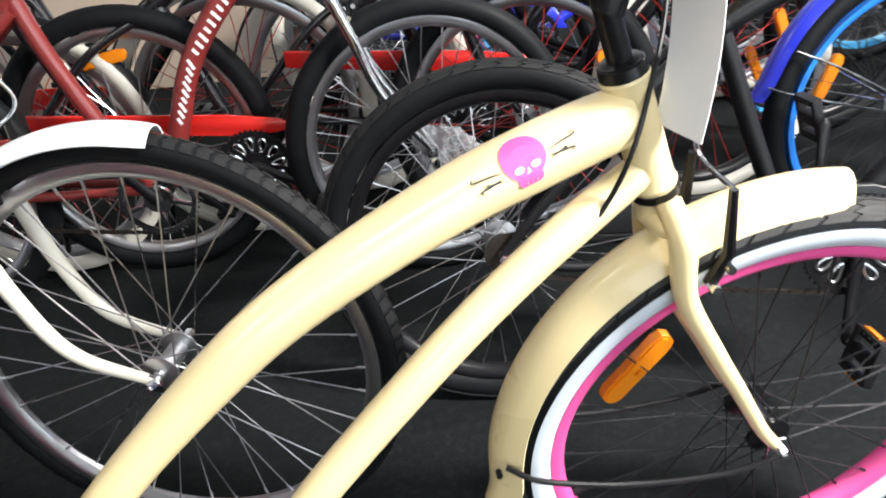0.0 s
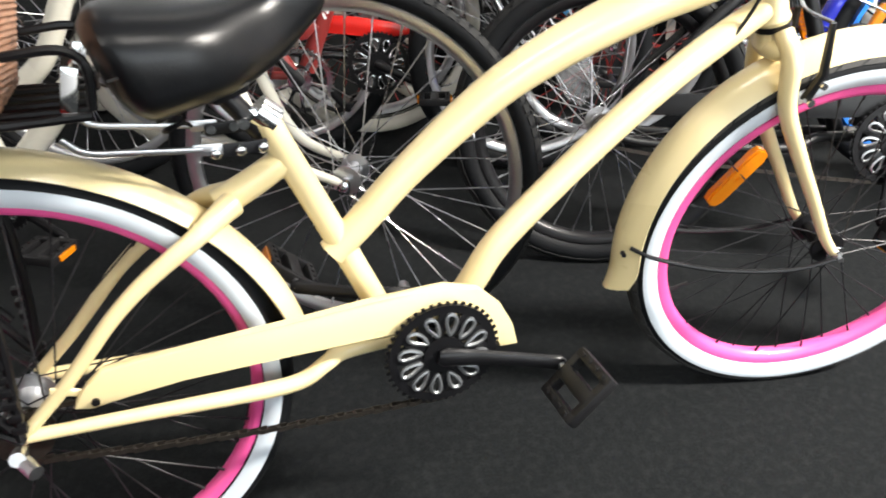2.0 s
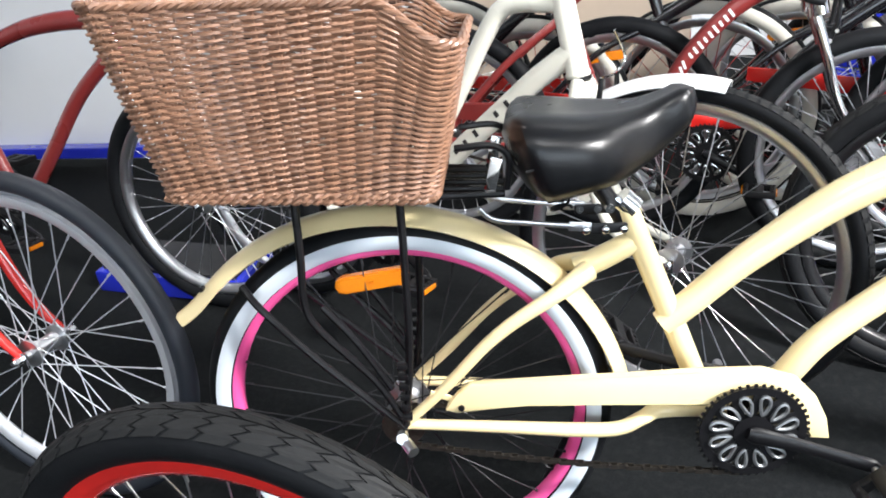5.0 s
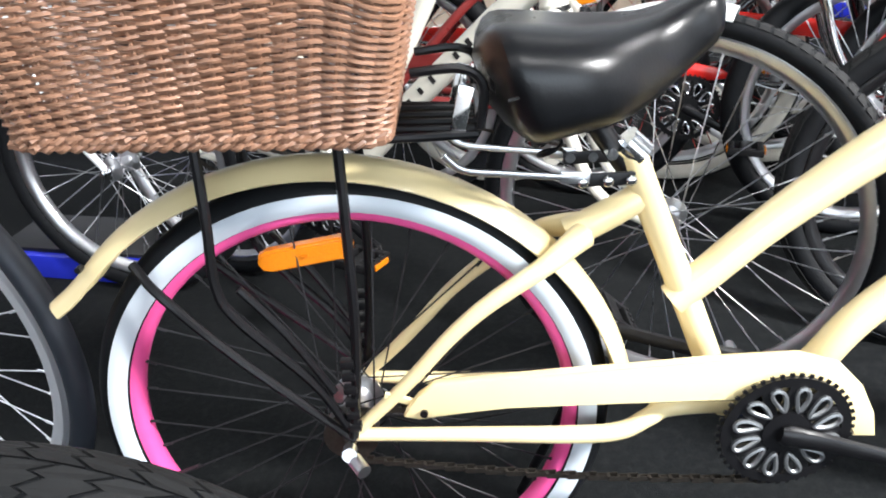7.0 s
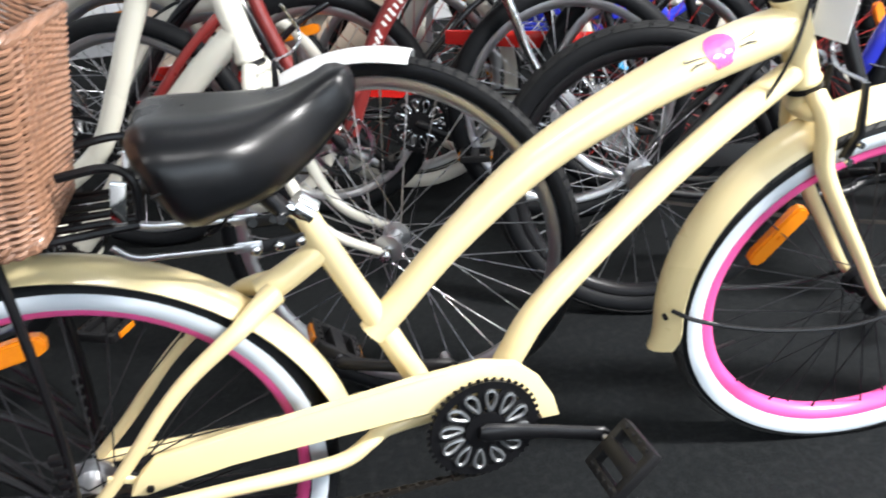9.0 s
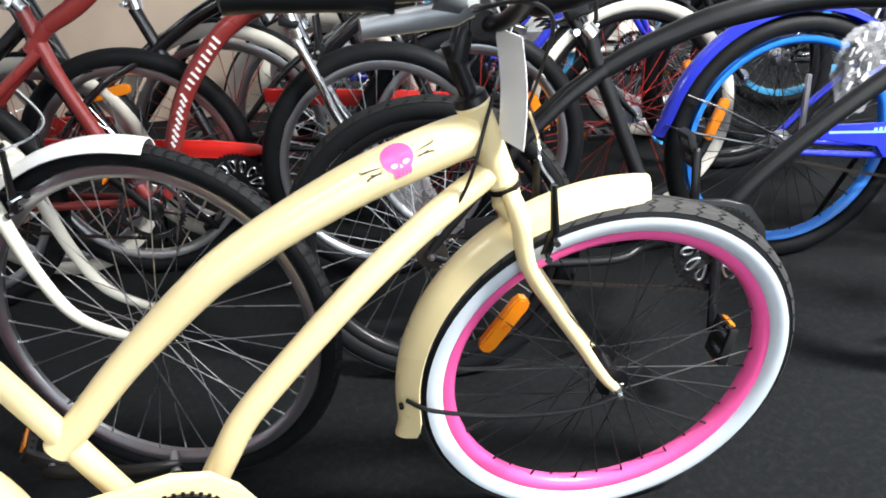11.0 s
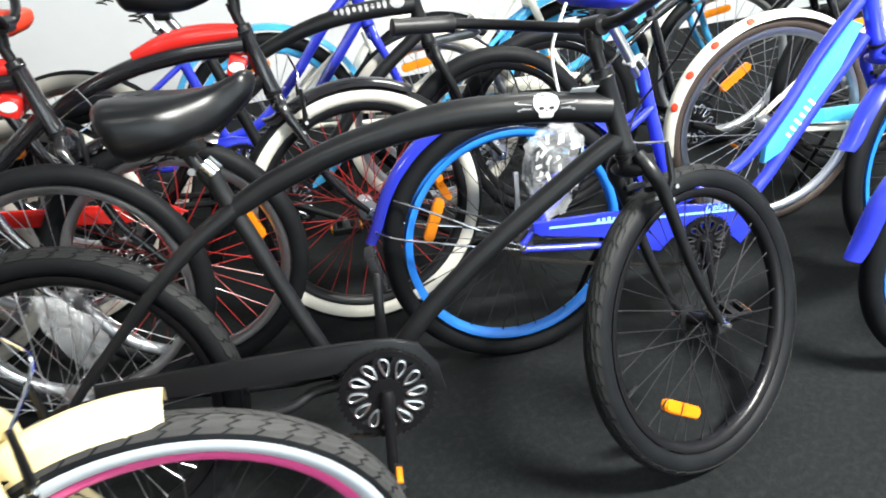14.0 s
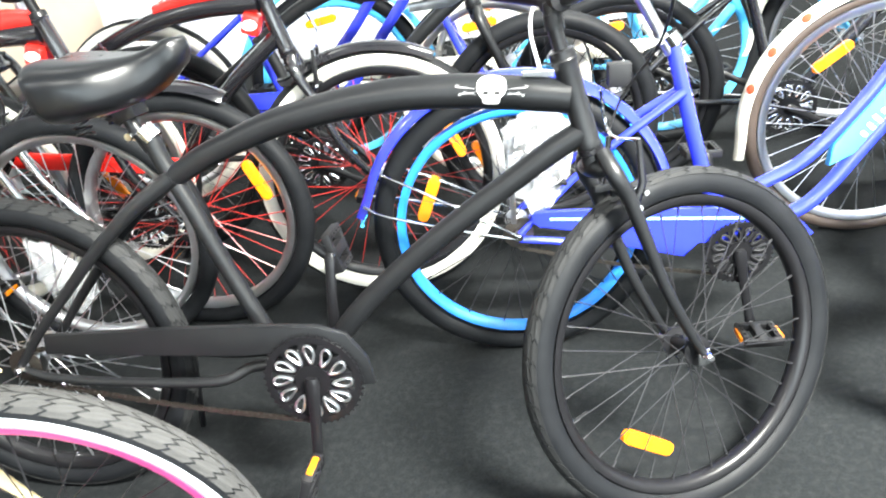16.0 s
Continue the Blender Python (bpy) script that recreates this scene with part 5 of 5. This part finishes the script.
bars(maroon, (0.20, 0.420), (0.016, 0.0), 8, (0.011, 0.012), WHITE_PRINT, -0.0787)
bars(maroon, (0.42, 0.418), (0.012, 0.0), 7, (0.008, 0.018), WHITE_PRINT, -0.0787)


# ---- more bicycles standing behind ----
def plain_bike(base, heading, label, frame_mat, fork_mat=None, wall=None, rim_mat=ALLOY, spoke_mat=STEEL, fenders=(), fender_mat=None, guard_mat=None, step=False,
               saddle_mat=VINYL, R=0.333, bar=True, steer=0.0, lean=6.0, tyre_mat=RUBBER, slim=False, reflector=((100, AMBER),), near=False, name="cruiser_bicycle"):
    if step:
        tubes = [("top_tube", [(0.45, 0.37), (0.58, 0.42), (0.72, 0.56), (0.85, 0.72), (0.95, 0.82)], 0.017), ("down_tube", [(0.53, 0.29), (0.68, 0.37), (0.82, 0.54), (0.97, 0.73)], 0.018),
                 ("seat_tube", [(0.34, 0.74), (0.48, 0.29)], 0.017)]
    else:
        tubes = [("top_tube", [(0.35, 0.64), (0.5, 0.73), (0.65, 0.785), (0.80, 0.81), (0.95, 0.815)], [0.018, 0.02, 0.023, 0.026, 0.026]),
                 ("down_tube", [(0.53, 0.29), (0.67, 0.45), (0.81, 0.61), (0.97, 0.74)], 0.02), ("seat_tube", [(0.34, 0.75), (0.49, 0.29)], 0.017)]
    wk = dict(w=0.036, rim_r=0.310, rim_w=0.026) if slim else {}
    front = dict(wall=wall, rim_mat=rim_mat, spoke_mat=spoke_mat, tyre_mat=tyre_mat, reflector=reflector, **wk)
    return bicycle(name, base, heading, lean, label, wheelbase=1.18, R=R, frame_mat=frame_mat, bb=(0.5, 0.29), head=((0.94, 0.86), (0.985, 0.70)), crown=(0.995, 0.675), fork_mat=fork_mat, steer=steer,
                   fork_bend=[(1.04, 0.57), (1.08, 0.47), (1.125, 0.40)], tubes=tubes,
                   stays=[("seat_stay", [(0.36, 0.64, 0.02), (0.18, 0.51, 0.05), (0.0, R + 0.006, 0.064)], 0.0095), ("chain_stay", [(0.0, R, 0.064), (0.48, 0.29, 0.02)], 0.010)],
                   guard=[(0.05, 0.36), (0.05, 0.40), (0.48, 0.40), (0.57, 0.385), (0.62, 0.31), (0.585, 0.31), (0.55, 0.345), (0.25, 0.35)] if guard_mat else None, guard_mat=guard_mat,
                   saddle_at=(0.27, 0.92), post_foot=(0.335, 0.755), saddle_mat=saddle_mat, near=near, rear=dict(front), front=front, fenders=fenders, fender_mat=fender_mat, brake=near,
                   bar=[(0.95, 0, 0.95), (0.96, -0.06, 0.97), (0.91, -0.2, 1.02), (0.82, -0.3, 1.04), (0.70, -0.33, 1.04)] if bar else None)


winged, S_D = plain_bike((1.08, 1.56, 0), -8.0, "matte black cruiser bicycle with a winged emblem on its top tube", MATTE_BLACK, rim_mat=BLACK_METAL, spoke_mat=DARK_STEEL, reflector=((205, AMBER),))
print_on_tube(winged, (0.90, 0, 0.815), 0.0262, 0, GREY_PRINT, oval(0, 0, 0.022, 0.018), 0.0007, "emblem_print")
for k in range(9):
    print_on_tube(winged, (0.72 + 0.018 * k, 0, 0.803 + 0.0012 * k), 0.0262, 4, GREY_PRINT, oval(0, 0, 0.006, 0.008 + 0.003 * (k % 3), 8), 0.0007, "letter_print")
plain_bike((0.98, 1.90, 0), -8.0, "royal blue cruiser bicycle with whitewall tyres", BLUE, wall=WHITEWALL, guard_mat=BLUE, step=True)
speckled, S_E = plain_bike((3.10, 1.13, 0), -10.0, "ivory and sky blue bicycle with red-dotted ivory fenders", IVORY, tyre_mat=material("brown_rubber", (0.05, 0.035, 0.028), 0.6, vary=0.2),
                           fenders=[("rear", 0, 196, 0.365), ("front", 60, 190, 0.365)], guard_mat=SKY, slim=True, R=0.345, step=True, near=True, reflector=((128, AMBER),))
for a in (108, 128, 146, 163):
    bm = dome(bmesh.new(), (0, 0, 0), 0.014, 0.0025, 0.012, 8)
    part("red_dot", bm, ORANGE_RED, speckled, matrix=Matrix.Translation((0.3585 * math.cos(radians(a)), -0.0225, 0.345 + 0.3585 * math.sin(radians(a)))) @ pose(0, 0, 0, 0, 90 - a, 0) @ pose(0, 0, 0, -48, 0, 0))
plain_bike((1.62, 2.02, 0), -8.0, "ivory cruiser bicycle with sky blue fenders", IVORY, fenders=[("rear", 10, 165, 0.365), ("front", 60, 185, 0.365)], fender_mat=SKY, guard_mat=IVORY, rim_mat=SKY, step=True)
plain_bike((2.25, 1.95, 0), -9.0, "sky blue step-through bicycle with ivory fenders", SKY, fenders=[("rear", 10, 165, 0.365), ("front", 60, 185, 0.365)], fender_mat=IVORY, guard_mat=IVORY, step=True)
plain_bike((2.50, 1.52, 0), -9.0, "black cruiser bicycle with plain black tyres", GLOSS_BLACK, rim_mat=BLACK_METAL, spoke_mat=DARK_STEEL)
near_blue, S_G = plain_bike((3.04, 0.33, 0), -8.0, "royal blue bicycle with a blue rear fender", BLUE, fenders=[("rear", 10, 176, 0.368), ("front", 60, 190, 0.368)], guard_mat=BLUE, rim_mat=RIM_BLUE, spoke_mat=DARK_STEEL, step=True)
plain_bike((-0.30, 1.72, 0), -10.0, "black cruiser bicycle with red guard and whitewall tyres", GLOSS_BLACK, wall=WHITEWALL, guard_mat=RED)
plain_bike((-0.85, 1.50, 0), -10.0, "black bicycle with plain black tyres", GLOSS_BLACK, guard_mat=None)
left_bike, S_L = plain_bike((-1.93, 0.19, 0), -8.0, "red road bicycle with a silver-rimmed front wheel", RED, slim=True, R=0.352, near=True, rim_mat=BRIGHT_RIM, spoke_mat=BRIGHT_RIM, tyre_mat=material("slate_rubber", (0.018, 0.022, 0.030), 0.5, vary=0.2),
                            bar=False, name="road_bicycle", reflector=())
plain_bike((-1.95, 0.85, 0), -6.0, "red mountain bicycle with white parts", MAROON, fork_mat=WHITE, rim_mat=ALLOY, name="mountain_bicycle", reflector=((40, AMBER),))

# ---- white display stand with blue rails at the back ----
stand = thing("display_stand", Matrix.Translation((-2.26, 1.72, 0)) @ pose(0, 0, 0, 0, 0, 3), "white display stand with royal blue rails", "stand")
bm = bmesh.new()
box(bm, (1.76, 0.04, 1.5), Matrix.Translation((0, 0, 0.80)), 0.004)
part("panel", bm, PLASTER, stand, smooth=False)
for z in (0.10, 0.92, 1.34):
    bm = bmesh.new()
    box(bm, (1.80, 0.06, 0.05), Matrix.Translation((0, -0.05, z)), 0.006)
    part("rail", bm, BLUE, stand, smooth=False)
for x in (-0.8, 0.8):
    bm = bmesh.new()
    box(bm, (0.06, 0.3, 0.06), Matrix.Translation((x, 0, 0.03)), 0.006)
    part("foot", bm, BLUE, stand, smooth=False)

# chrome double-crown legs of the maroon cruiser's fork
for s in (-1, 1):
    part("upper_leg", tube([(1.010, s * 0.062, 0.700), (0.985, s * 0.062, 0.790), (0.962, s * 0.062, 0.875), (0.935, s * 0.062, 0.985)], [0.022, 0.022, 0.0195, 0.019], 18, 4), CHROME, maroon, matrix=S_R)
for x, z in ((0.945, 0.955), (1.000, 0.735)):
    bm = bmesh.new()
    box(bm, (0.05, 0.17, 0.024), Matrix.Translation((x - 0.008, 0, z)) @ pose(0, 0, 0, 0, 18, 0), 0.008)
    part("crown_plate", bm, BLACK_METAL, maroon, matrix=S_R)

# plywood board leaning by the wall
board = thing("plywood_board", Matrix.Translation((0.10, 2.62, 0)) @ pose(0, 0, 0, -7, 0, -6), "pale stained plywood board leaning at the back", "board")
bm = bmesh.new()
box(bm, (1.1, 0.018, 0.62), Matrix.Translation((0, 0, 0.32)), 0.003)
part("sheet", bm, material("stained_plywood", (0.52, 0.42, 0.33), 0.65, vary=0.12, scale=12, stain=0.6, stain_scale=3), board, smooth=False)

# low blue plinth on the floor behind the road bicycle
plinth = thing("floor_plinth", Matrix.Translation((-0.98, 0.86, 0)) @ pose(0, 0, 0, 0, 0, -4), "low royal blue plinth on the carpet", "plinth")
bm = bmesh.new()
box(bm, (0.50, 0.22, 0.07), Matrix.Translation((0, 0, 0.036)), 0.008)
part("base", bm, BLUE, plinth)
bm = bmesh.new()
box(bm, (0.46, 0.18, 0.012), Matrix.Translation((0, 0, 0.0765)), 0.003)
part("top_pad", bm, BLACK_PLASTIC, plinth)
